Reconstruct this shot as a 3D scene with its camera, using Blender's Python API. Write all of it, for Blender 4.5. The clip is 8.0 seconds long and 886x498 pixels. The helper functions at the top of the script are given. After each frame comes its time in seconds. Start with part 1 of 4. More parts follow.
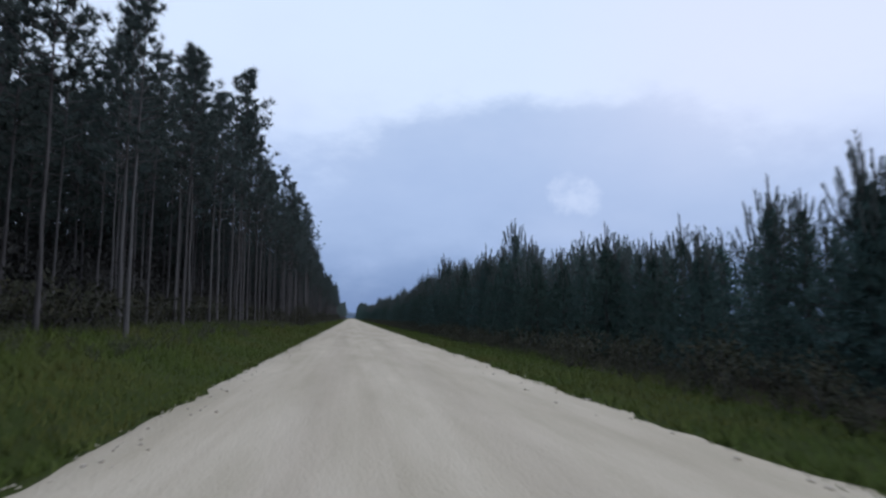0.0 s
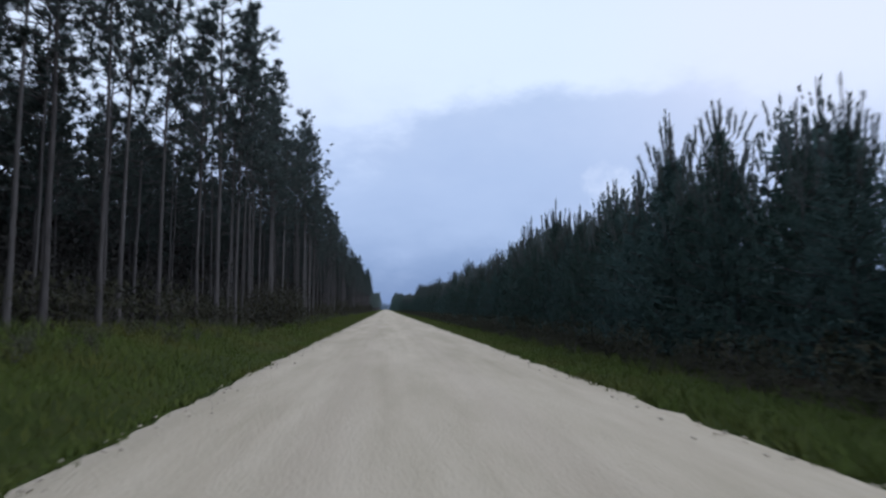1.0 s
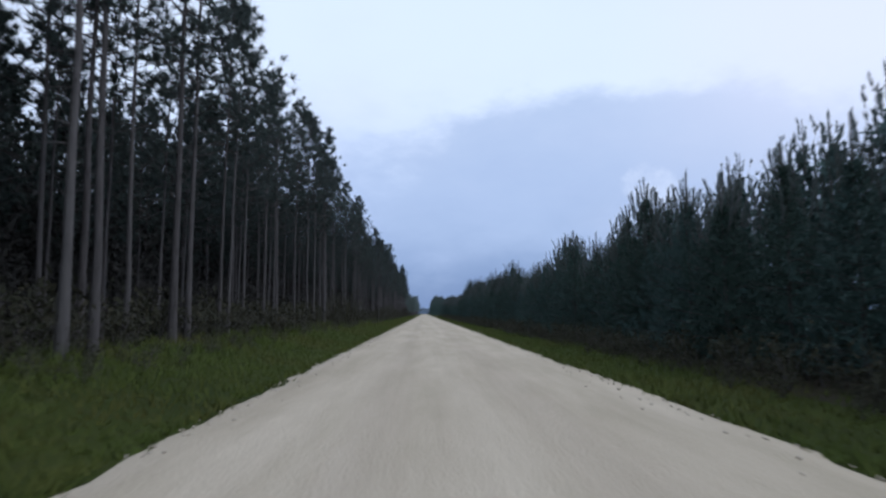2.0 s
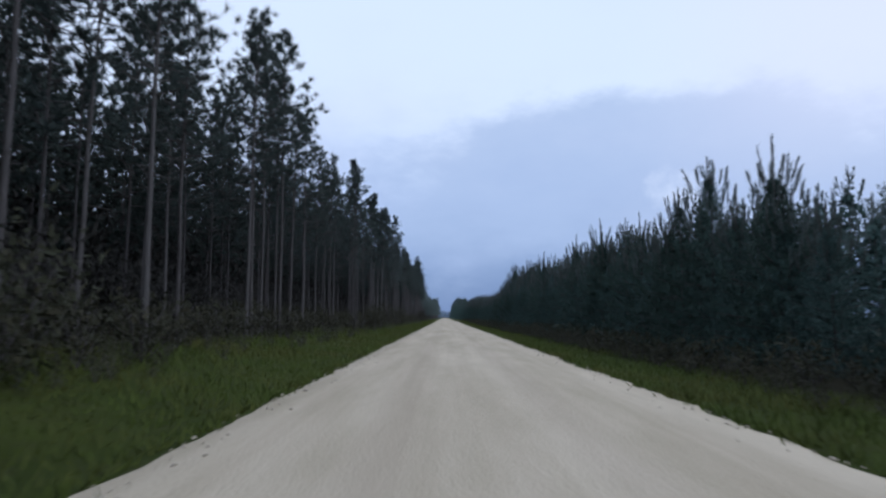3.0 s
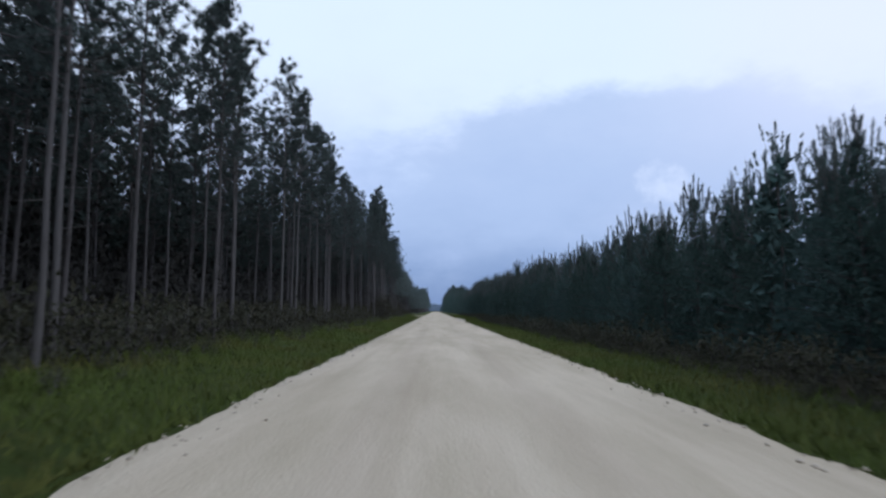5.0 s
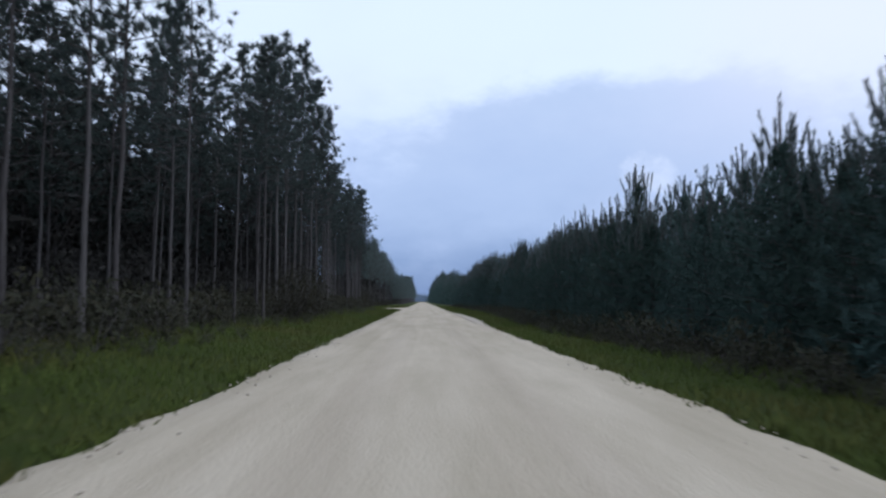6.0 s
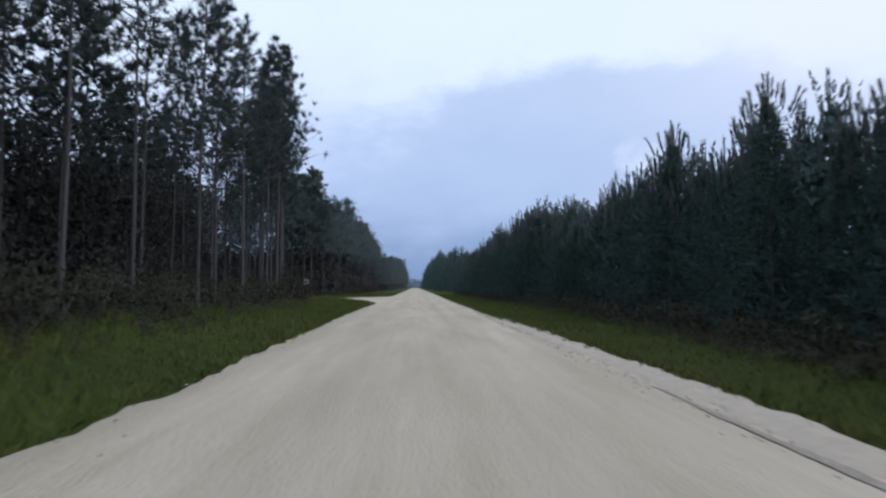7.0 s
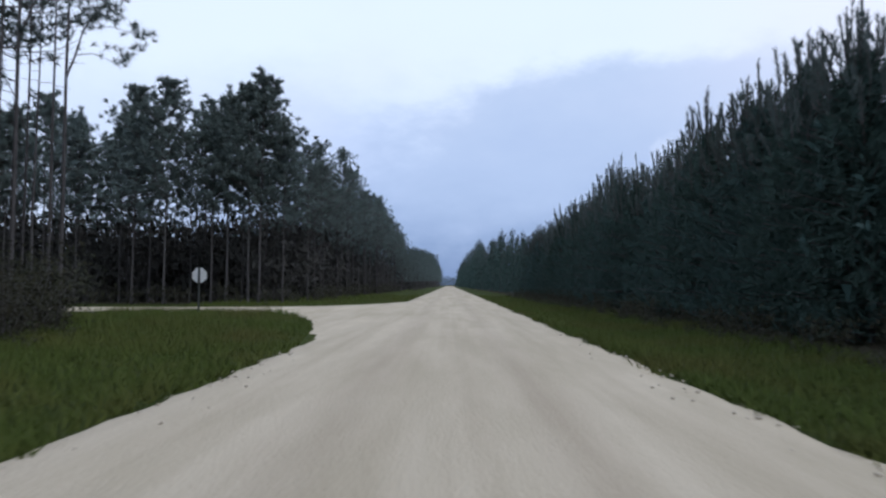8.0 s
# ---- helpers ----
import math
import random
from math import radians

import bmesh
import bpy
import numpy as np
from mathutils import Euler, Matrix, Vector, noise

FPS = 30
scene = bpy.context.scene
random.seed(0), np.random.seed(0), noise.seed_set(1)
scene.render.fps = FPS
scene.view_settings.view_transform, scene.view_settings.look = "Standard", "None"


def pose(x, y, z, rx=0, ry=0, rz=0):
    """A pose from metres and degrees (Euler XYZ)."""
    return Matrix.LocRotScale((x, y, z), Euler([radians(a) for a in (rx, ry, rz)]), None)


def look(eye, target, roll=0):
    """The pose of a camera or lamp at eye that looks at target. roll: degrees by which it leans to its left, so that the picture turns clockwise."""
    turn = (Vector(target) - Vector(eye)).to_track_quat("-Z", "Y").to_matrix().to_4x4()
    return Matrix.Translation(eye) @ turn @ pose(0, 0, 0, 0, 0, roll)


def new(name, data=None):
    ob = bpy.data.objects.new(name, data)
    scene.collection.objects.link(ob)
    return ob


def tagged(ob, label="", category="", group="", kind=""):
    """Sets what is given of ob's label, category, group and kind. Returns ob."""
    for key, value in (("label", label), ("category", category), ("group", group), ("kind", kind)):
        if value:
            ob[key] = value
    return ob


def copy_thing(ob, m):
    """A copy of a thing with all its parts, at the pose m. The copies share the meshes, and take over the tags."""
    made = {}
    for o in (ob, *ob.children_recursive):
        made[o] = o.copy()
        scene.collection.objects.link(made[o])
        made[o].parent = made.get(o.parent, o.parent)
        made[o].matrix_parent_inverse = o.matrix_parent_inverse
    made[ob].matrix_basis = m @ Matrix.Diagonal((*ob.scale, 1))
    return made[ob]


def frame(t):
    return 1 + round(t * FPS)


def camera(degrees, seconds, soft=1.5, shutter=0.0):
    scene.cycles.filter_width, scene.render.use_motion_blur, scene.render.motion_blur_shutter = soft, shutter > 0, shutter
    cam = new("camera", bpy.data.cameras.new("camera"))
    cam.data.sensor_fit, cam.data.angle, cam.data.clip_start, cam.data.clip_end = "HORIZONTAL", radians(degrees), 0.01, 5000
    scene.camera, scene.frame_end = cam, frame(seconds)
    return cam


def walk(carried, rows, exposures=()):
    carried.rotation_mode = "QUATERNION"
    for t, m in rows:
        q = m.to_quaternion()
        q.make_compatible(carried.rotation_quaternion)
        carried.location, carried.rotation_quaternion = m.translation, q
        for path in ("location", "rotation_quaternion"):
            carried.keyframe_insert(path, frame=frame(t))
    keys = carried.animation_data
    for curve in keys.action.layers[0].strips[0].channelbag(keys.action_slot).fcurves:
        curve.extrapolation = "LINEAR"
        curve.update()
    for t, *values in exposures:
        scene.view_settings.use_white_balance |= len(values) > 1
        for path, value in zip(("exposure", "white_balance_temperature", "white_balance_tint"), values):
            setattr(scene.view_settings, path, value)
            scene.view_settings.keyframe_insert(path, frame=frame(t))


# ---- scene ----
# Camera: a car driving along +y on a straight limerock forest road.
HALF_ROAD = 2.93
cam = camera(70.9, 8.0, soft=2.4, shutter=0.07)
# seconds, x, y, z, yaw, pitch, roll
DRIVE = [
    (0.0, -0.56, 0.00, 1.18, -8.38, 6.30, 0.0),
    (0.5, -0.50, 18.75, 1.18, -6.84, 5.55, 0.0),
    (1.0, -0.42, 37.50, 1.18, -5.25, 5.50, 0.0),
    (1.5, -0.43, 56.25, 1.18, -3.49, 5.65, 0.0),
    (3.0, -0.42, 112.50, 1.18, 0.16, 6.25, 0.0),
    (3.5, -0.36, 131.25, 1.18, -0.57, 6.12, 0.0),
    (4.0, -0.30, 150.00, 1.18, -0.57, 6.12, 0.0),
    (4.5, -0.34, 168.75, 1.18, -0.26, 5.89, 0.0),
    (6.0, -0.22, 225.00, 1.18, -1.93, 4.77, 0.0),
    (6.5, -0.22, 243.75, 1.18, -1.61, 3.89, 0.0),
    (7.0, -0.10, 262.36, 1.18, -2.55, 3.46, 0.0),
    (7.5, 0.16, 279.51, 1.18, -1.67, 3.37, 0.0),
    (8.0, 0.02, 294.90, 1.18, 0.57, 3.29, 0.0),
]
walk(cam, [(t, pose(x, y, z, 90 + p, r, w)) for t, x, y, z, w, p, r in DRIVE],
     exposures=[(0.0, -0.08, 5980, 11), (1.5, 0.04, 6020, 11), (3.5, -0.06, 5880, 11), (4.5, 0.02, 5920, 11), (6.5, 0.08, 6020, 11), (8.0, 0.10, 6120, 11)])

# ---------------------------------------------------------------- light
world = bpy.data.worlds.new("overcast_sky")
scene.world = world
world.use_nodes = True


def sky_nodes():
    nt = world.node_tree
    nt.nodes.clear()
    N, L = nt.nodes.new, nt.links.new

    def math_node(op, a, b=None, clamp=False):
        n = N("ShaderNodeMath")
        n.operation, n.use_clamp = op, clamp
        for i, v in enumerate((a, b)):
            if v is None:
                continue
            if isinstance(v, (int, float)):
                n.inputs[i].default_value = v
            else:
                L(v, n.inputs[i])
        return n.outputs[0]

    def smooth(v, lo, hi):
        n = N("ShaderNodeMapRange")
        n.interpolation_type = "SMOOTHSTEP"
        L(v, n.inputs["Value"])
        n.inputs["From Min"].default_value, n.inputs["From Max"].default_value = lo, hi
        return n.outputs["Result"]

    def mix(fac, a, b):
        n = N("ShaderNodeMix")
        n.data_type = "RGBA"
        if isinstance(fac, (int, float)):
            n.inputs[0].default_value = fac
        else:
            L(fac, n.inputs[0])
        for i, v in ((6, a), (7, b)):
            if isinstance(v, tuple):
                n.inputs[i].default_value = (*v, 1)
            else:
                L(v, n.inputs[i])
        return n.outputs[2]

    def fbm(scale, vec, detail=6, rough=0.55):
        n = N("ShaderNodeTexNoise")
        n.inputs["Scale"].default_value = scale
        n.inputs["Detail"].default_value = detail
        n.inputs["Roughness"].default_value = rough
        L(vec, n.inputs["Vector"])
        return n.outputs["Fac"]

    sky = N("ShaderNodeTexSky")
    sky.sky_type = "NISHITA"
    sky.sun_disc = False
    sky.sun_elevation, sky.sun_rotation = radians(49), radians(122)
    tc = N("ShaderNodeTexCoord").outputs["Generated"]
    sep = N("ShaderNodeSeparateXYZ")
    L(tc, sep.inputs[0])
    x, y, z = sep.outputs
    stretch = N("ShaderNodeMapping")
    stretch.inputs["Scale"].default_value = (1.0, 1.0, 2.0)
    L(tc, stretch.inputs["Vector"])
    v = stretch.outputs["Vector"]
    big = fbm(2.1, v, 5, 0.5)
    fine = fbm(6.5, v, 7, 0.6)
    wob = math_node("MULTIPLY", math_node("SUBTRACT", fine, 0.5), 0.16)
    up = math_node("ADD", z, wob)
    # layered cloud: slate near the skyline, bright thin cover overhead
    low = mix(smooth(up, 0.02, 0.20), (1.9, 2.8, 4.9), (4.8, 5.8, 8.0))
    cover = mix(smooth(up, 0.16, 0.37), low, (7.7, 8.6, 10.0))
    # broad grey cloud bank hanging over the road's end
    az = math_node("ARCTAN2", x, y)
    az_d = math_node("DIVIDE", math_node("SUBTRACT", az, 0.30), 0.42)
    el_d = math_node("DIVIDE", math_node("SUBTRACT", z, 0.19), 0.15)
    rad = math_node("SQRT", math_node("ADD", math_node("MULTIPLY", az_d, az_d), math_node("MULTIPLY", el_d, el_d)))
    rad = math_node("ADD", rad, math_node("MULTIPLY", math_node("SUBTRACT", fine, 0.5), 0.75))
    bank = math_node("SUBTRACT", 1.0, smooth(rad, 0.80, 1.12))
    bank = math_node("MULTIPLY", bank, smooth(z, 0.03, 0.17))
    cover = mix(math_node("MULTIPLY", bank, 0.68), cover, (4.1, 5.1, 7.1))
    # general unevenness
    cover = mix(math_node("MULTIPLY", smooth(big, 0.45, 0.72), 0.28), cover, (6.6, 7.0, 8.6))
    warm = math_node("MULTIPLY", math_node("MULTIPLY", smooth(az, 0.22, 0.62), smooth(z, 0.10, 0.36)), smooth(y, -0.9, 0.1))
    cover = mix(math_node("MULTIPLY", warm, 0.6), cover, (8.3, 8.3, 9.5))
    # the cover is thinner and paler towards the west
    pale = smooth(math_node("MULTIPLY", x, -1.0), 0.22, 0.62)
    cover = mix(math_node("MULTIPLY", pale, 0.7), cover, (7.4, 8.2, 9.8))
    # small sunlit puff low in the gap
    pa = math_node("DIVIDE", math_node("SUBTRACT", az, 0.357), 0.028)
    pe = math_node("DIVIDE", math_node("SUBTRACT", z, 0.186), 0.020)
    pr = math_node("ADD", math_node("SQRT", math_node("ADD", math_node("MULTIPLY", pa, pa), math_node("MULTIPLY", pe, pe))),
                   math_node("MULTIPLY", math_node("SUBTRACT", fbm(17.0, tc, 5, 0.6), 0.5), 5.0))
    cover = mix(math_node("MULTIPLY", math_node("SUBTRACT", 1.0, smooth(pr, 0.1, 1.6)), 0.52), cover, (7.6, 8.2, 9.6))
    colour = mix(0.9, sky.outputs[0], cover)
    bg = N("ShaderNodeBackground")
    bg.inputs["Strength"].default_value = 0.109
    L(colour, bg.inputs["Color"])
    out = N("ShaderNodeOutputWorld")
    L(bg.outputs[0], out.inputs["Surface"])


sky_nodes()
sun_data = bpy.data.lights.new("sun", "SUN")
sun_data.energy, sun_data.angle, sun_data.color = 0.65, radians(25), (1.0, 0.97, 0.93)
sun = new("sun", sun_data)
sun.matrix_world = look((0, 0, 60), (-22, 14, 30))


# ---------------------------------------------------------------- materials
class Nodes:
    """Short hand for one node material."""

    def __init__(self, name):
        self.mat = bpy.data.materials.new(name)
        self.mat.use_nodes = True
        self.nt = self.mat.node_tree
        self.bsdf = self.nt.nodes["Principled BSDF"]
        self.tc = self.nt.nodes.new("ShaderNodeTexCoord").outputs["Object"]

    def link(self, a, b):
        self.nt.links.new(a, b)

    def world_pos(self):
        return self.nt.nodes.new("ShaderNodeNewGeometry").outputs["Position"]

    def mapped(self, vec, scale):
        n = self.nt.nodes.new("ShaderNodeMapping")
        n.inputs["Scale"].default_value = scale
        self.link(vec, n.inputs["Vector"])
        return n.outputs["Vector"]

    def noise(self, vec, scale, detail=5, rough=0.6):
        n = self.nt.nodes.new("ShaderNodeTexNoise")
        n.inputs["Scale"].default_value, n.inputs["Detail"].default_value = scale, detail
        n.inputs["Roughness"].default_value = rough
        self.link(vec, n.inputs["Vector"])
        return n.outputs["Fac"]

    def voronoi(self, vec, scale, out="Distance"):
        n = self.nt.nodes.new("ShaderNodeTexVoronoi")
        n.inputs["Scale"].default_value = scale
        self.link(vec, n.inputs["Vector"])
        return n.outputs[out]

    def ramp(self, fac, *stops):
        n = self.nt.nodes.new("ShaderNodeValToRGB")
        el = n.color_ramp.elements
        while len(el) < len(stops):
            el.new(0.5)
        for e, (p, c) in zip(el, stops):
            e.position = p
            e.color = (*c, 1) if isinstance(c, tuple) else (c, c, c, 1)
        self.link(fac, n.inputs[0])
        return n.outputs[0]

    def mix(self, fac, a, b, blend="MIX"):
        n = self.nt.nodes.new("ShaderNodeMix")
        n.data_type, n.blend_type = "RGBA", blend
        if isinstance(fac, (int, float)):
            n.inputs[0].default_value = fac
        else:
            self.link(fac, n.inputs[0])
        for i, v in ((6, a), (7, b)):
            if isinstance(v, tuple):
                n.inputs[i].default_value = (*v, 1)
            else:
                self.link(v, n.inputs[i])
        return n.outputs[2]

    def math(self, op, a, b=0.0):
        n = self.nt.nodes.new("ShaderNodeMath")
        n.operation = op
        for i, v in enumerate((a, b)):
            if isinstance(v, (int, float)):
                n.inputs[i].default_value = v
            else:
                self.link(v, n.inputs[i])
        return n.outputs[0]

    def bump(self, height, strength, distance):
        n = self.nt.nodes.new("ShaderNodeBump")
        n.inputs["Strength"].default_value, n.inputs["Distance"].default_value = strength, distance
        self.link(height, n.inputs["Height"])
        self.link(n.outputs[0], self.bsdf.inputs["Normal"])

    def finish(self, colour, rough=0.9, spec=0.3):
        self.link(colour, self.bsdf.inputs["Base Color"])
        if isinstance(rough, (int, float)):
            self.bsdf.inputs["Roughness"].default_value = rough
        else:
            self.link(rough, self.bsdf.inputs["Roughness"])
        self.bsdf.inputs["Specular IOR Level"].default_value = spec
        return self.mat


def foliage_material(name, dark, mid, tip, spec=0.15, patch=None):
    m = Nodes(name)
    p = m.world_pos()
    isl = m.nt.nodes.new("ShaderNodeNewGeometry").outputs["Random Per Island"]
    obj = m.nt.nodes.new("ShaderNodeObjectInfo").outputs["Random"]
    base = m.mix(m.noise(p, 0.9, 3), dark, mid)
    base = m.mix(m.ramp(isl, (0.5, 0.0), (1.0, 0.5)), base, tip)
    if patch:
        base = m.mix(m.ramp(m.noise(p, 0.33, 4), (0.45, 0.0), (0.66, 0.75)), base, patch)
    hue = m.nt.nodes.new("ShaderNodeHueSaturation")
    m.link(m.math("ADD", m.math("MULTIPLY", obj, 0.05), 0.475), hue.inputs["Hue"])
    m.link(m.math("ADD", m.math("MULTIPLY", obj, 0.5), 0.75), hue.inputs["Value"])
    m.link(base, hue.inputs["Color"])
    # needles and leaves stand every way: the mass shades more evenly than one blade
    geo = m.nt.nodes.new("ShaderNodeNewGeometry").outputs["Normal"]
    soft = m.nt.nodes.new("ShaderNodeVectorMath")
    soft.operation = "MULTIPLY_ADD"
    m.link(geo, soft.inputs[0])
    soft.inputs[1].default_value, soft.inputs[2].default_value = (0.6, 0.6, 0.5), (0.0, 0.0, 0.45)
    even = m.nt.nodes.new("ShaderNodeVectorMath")
    even.operation = "NORMALIZE"
    m.link(soft.outputs[0], even.inputs[0])
    m.link(even.outputs[0], m.bsdf.inputs["Normal"])
    return m.finish(hue.outputs[0], 0.8, spec)


def bark_material():
    m = Nodes("pine_bark")
    p = m.world_pos()
    long_p = m.mapped(p, (14.0, 14.0, 2.2))
    plates = m.voronoi(long_p, 1.0)
    grain = m.noise(m.mapped(p, (30.0, 30.0, 6.0)), 1.0, 6)
    obj = m.nt.nodes.new("ShaderNodeObjectInfo").outputs["Random"]
    c = m.ramp(plates, (0.1, (0.084, 0.077, 0.077)), (0.55, (0.055, 0.050, 0.050)), (0.8, (0.030, 0.027, 0.027)))
    c = m.mix(m.math("MULTIPLY", grain, 0.6), c, (0.108, 0.102, 0.102))
    c = m.mix(m.math("MULTIPLY", obj, 0.5), c, (0.138, 0.133, 0.132))
    m.bump(m.math("SUBTRACT", grain, plates), 0.6, 0.02)
    return m.finish(c, 0.92, 0.15)


def road_material():
    m = Nodes("limerock")
    p = m.world_pos()
    sep = m.nt.nodes.new("ShaderNodeSeparateXYZ")
    m.link(p, sep.inputs[0])
    broad = m.noise(m.mapped(p, (0.9, 0.12, 1.0)), 1.0, 4)
    mid = m.noise(m.mapped(p, (1.0, 0.22, 1.0)), 1.7, 6, 0.65)
    grit = m.noise(p, 38.0, 5, 0.7)
    stones = m.voronoi(p, 26.0)
    c = m.mix(m.ramp(broad, (0.35, 0.0), (0.65, 1.0)), (0.432, 0.375, 0.280), (0.56, 0.492, 0.384))
    c = m.mix(m.math("MULTIPLY", m.ramp(mid, (0.45, 0.0), (0.7, 1.0)), 0.32), c, (0.345, 0.30, 0.21))
    c = m.mix(m.math("MULTIPLY", m.ramp(grit, (0.5, 0.0), (0.75, 1.0)), 0.5), c, (0.58, 0.51, 0.41))
    c = m.mix(m.math("MULTIPLY", m.ramp(stones, (0.0, 1.0), (0.22, 0.0)), 0.35), c, (0.60, 0.54, 0.45))
    # packed wheel tracks run a little darker and smoother
    off = m.math("ABSOLUTE", m.math("SUBTRACT", m.math("ABSOLUTE", sep.outputs[0]), 0.95))
    off = m.math("ADD", off, m.math("MULTIPLY", mid, 0.35))
    track = m.ramp(off, (0.28, 1.0), (0.62, 0.0))
    c = m.mix(m.math("MULTIPLY", track, 0.25), c, (0.38, 0.32, 0.25))
    streak = m.noise(m.mapped(p, (2.6, 0.05, 1.0)), 1.0, 5)
    c = m.mix(m.math("MULTIPLY", m.ramp(streak, (0.48, 0.0), (0.70, 1.0)), 0.24), c, (0.31, 0.25, 0.18))
    m.bump(m.math("ADD", m.math("MULTIPLY", grit, 0.5), m.math("SUBTRACT", mid, m.math("MULTIPLY", stones, 0.6))), 0.5, 0.03)
    return m.finish(c, 0.93, 0.2)


def ground_material():
    m = Nodes("verge_soil_and_turf")
    p = m.world_pos()
    broad = m.noise(p, 0.23, 5)
    mid = m.noise(p, 2.4, 6, 0.65)
    fine = m.noise(p, 24.0, 4, 0.7)
    c = m.mix(m.ramp(broad, (0.4, 0.0), (0.62, 1.0)), (0.030, 0.046, 0.009), (0.048, 0.066, 0.012))
    c = m.mix(m.math("MULTIPLY", m.ramp(mid, (0.45, 0.0), (0.66, 1.0)), 0.6), c, (0.045, 0.05, 0.018))
    c = m.mix(m.math("MULTIPLY", m.ramp(fine, (0.5, 0.0), (0.75, 1.0)), 0.4), c, (0.085, 0.09, 0.025))
    m.bump(m.math("ADD", mid, fine), 0.8, 0.06)
    return m.finish(c, 0.95, 0.1)


def litter_material():
    m = Nodes("pine_litter")
    p = m.world_pos()
    mid = m.noise(p, 1.8, 6, 0.65)
    fine = m.noise(m.mapped(p, (30.0, 12.0, 20.0)), 1.0, 5, 0.7)
    c = m.mix(mid, (0.034, 0.030, 0.021), (0.062, 0.050, 0.036))
    c = m.mix(m.math("MULTIPLY", fine, 0.5), c, (0.080, 0.066, 0.046))
    c = m.mix(m.ramp(m.noise(p, 0.16, 6), (0.42, 0.0), (0.58, 0.7)), c, (0.032, 0.038, 0.020))
    m.bump(m.math("ADD", mid, fine), 0.8, 0.05)
    return m.finish(c, 0.95, 0.1)


def plain_material(name, a, b, scale, rough=0.5, metal=0.0, bump=0.2):
    m = Nodes(name)
    n = m.noise(m.tc, scale, 6)
    m.bump(n, bump, 0.004)
    m.bsdf.inputs["Metallic"].default_value = metal
    return m.finish(m.mix(n, a, b), rough, 0.4)


MAT_NEEDLE_TALL = foliage_material("tall_pine_needles", (0.032, 0.046, 0.043), (0.052, 0.070, 0.064), (0.088, 0.108, 0.094))
MAT_NEEDLE_YOUNG = foliage_material("young_pine_needles", (0.030, 0.055, 0.049), (0.052, 0.088, 0.077), (0.085, 0.118, 0.104), 0.08)
MAT_CANDLE = foliage_material("pine_candle_shoots", (0.048, 0.066, 0.062), (0.078, 0.098, 0.092), (0.118, 0.132, 0.122), 0.08)
# distance haze put into the colour: paler, bluer needles for the far pines
MAT_NEEDLE_FAR = foliage_material("hazed_far_pine_needles", (0.078, 0.108, 0.104), (0.118, 0.150, 0.138), (0.16, 0.19, 0.168))
MAT_BRUSH = foliage_material("underbrush_leaves", (0.019, 0.021, 0.013), (0.032, 0.033, 0.018), (0.052, 0.043, 0.026))
MAT_WEED = foliage_material("verge_weeds", (0.028, 0.032, 0.018), (0.044, 0.046, 0.026), (0.075, 0.064, 0.040))
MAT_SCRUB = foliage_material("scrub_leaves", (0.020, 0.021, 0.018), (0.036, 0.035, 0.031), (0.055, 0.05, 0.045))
MAT_GRASS = foliage_material("grass_blades", (0.038, 0.056, 0.010), (0.062, 0.084, 0.014), (0.090, 0.104, 0.027), patch=(0.076, 0.068, 0.018))
MAT_BARK = bark_material()
MAT_ROAD = road_material()
MAT_STONE = plain_material("limerock_stones", (0.38, 0.335, 0.27), (0.58, 0.52, 0.44), 9.0, 0.95, 0.0, 0.6)
MAT_CLOD = plain_material("loose_limerock_clods", (0.33, 0.28, 0.215), (0.56, 0.495, 0.405), 6.0, 0.95, 0.0, 0.8)
MAT_RUT = plain_material("dark_limerock", (0.19, 0.165, 0.13), (0.40, 0.35, 0.28), 5.0, 0.75, 0.0, 0.5)
MAT_GROUND = ground_material()
MAT_LITTER = litter_material()


# ---------------------------------------------------------------- mesh helpers
def tri_mesh(name, verts, tris, mats, index=None, smooth=False):
    """A mesh from numpy arrays of points and triangles."""
    me = bpy.data.meshes.new(name)
    verts, tris = np.asarray(verts, np.float32), np.asarray(tris, np.int32)
    me.vertices.add(len(verts))
    me.vertices.foreach_set("co", verts.ravel())
    me.loops.add(tris.size)
    me.loops.foreach_set("vertex_index", tris.ravel())
    me.polygons.add(len(tris))
    me.polygons.foreach_set("loop_start", np.arange(0, tris.size, 3, dtype=np.int32))
    for mt in mats:
        me.materials.append(mt)
    if index is not None:
        me.polygons.foreach_set("material_index", np.asarray(index, np.int32))
    if smooth:
        me.polygons.foreach_set("use_smooth", np.ones(len(tris), bool))
    me.update(calc_edges=True)
    return me


class Heap:
    """Collects points and triangles."""

    def __init__(self):
        self.v, self.f, self.n = [], [], 0

    def add(self, v, f):
        self.v.append(np.asarray(v, np.float64))
        self.f.append(np.asarray(f, np.int64) + self.n)
        self.n += len(v)

    def arrays(self):
        return np.concatenate(self.v), np.concatenate(self.f)


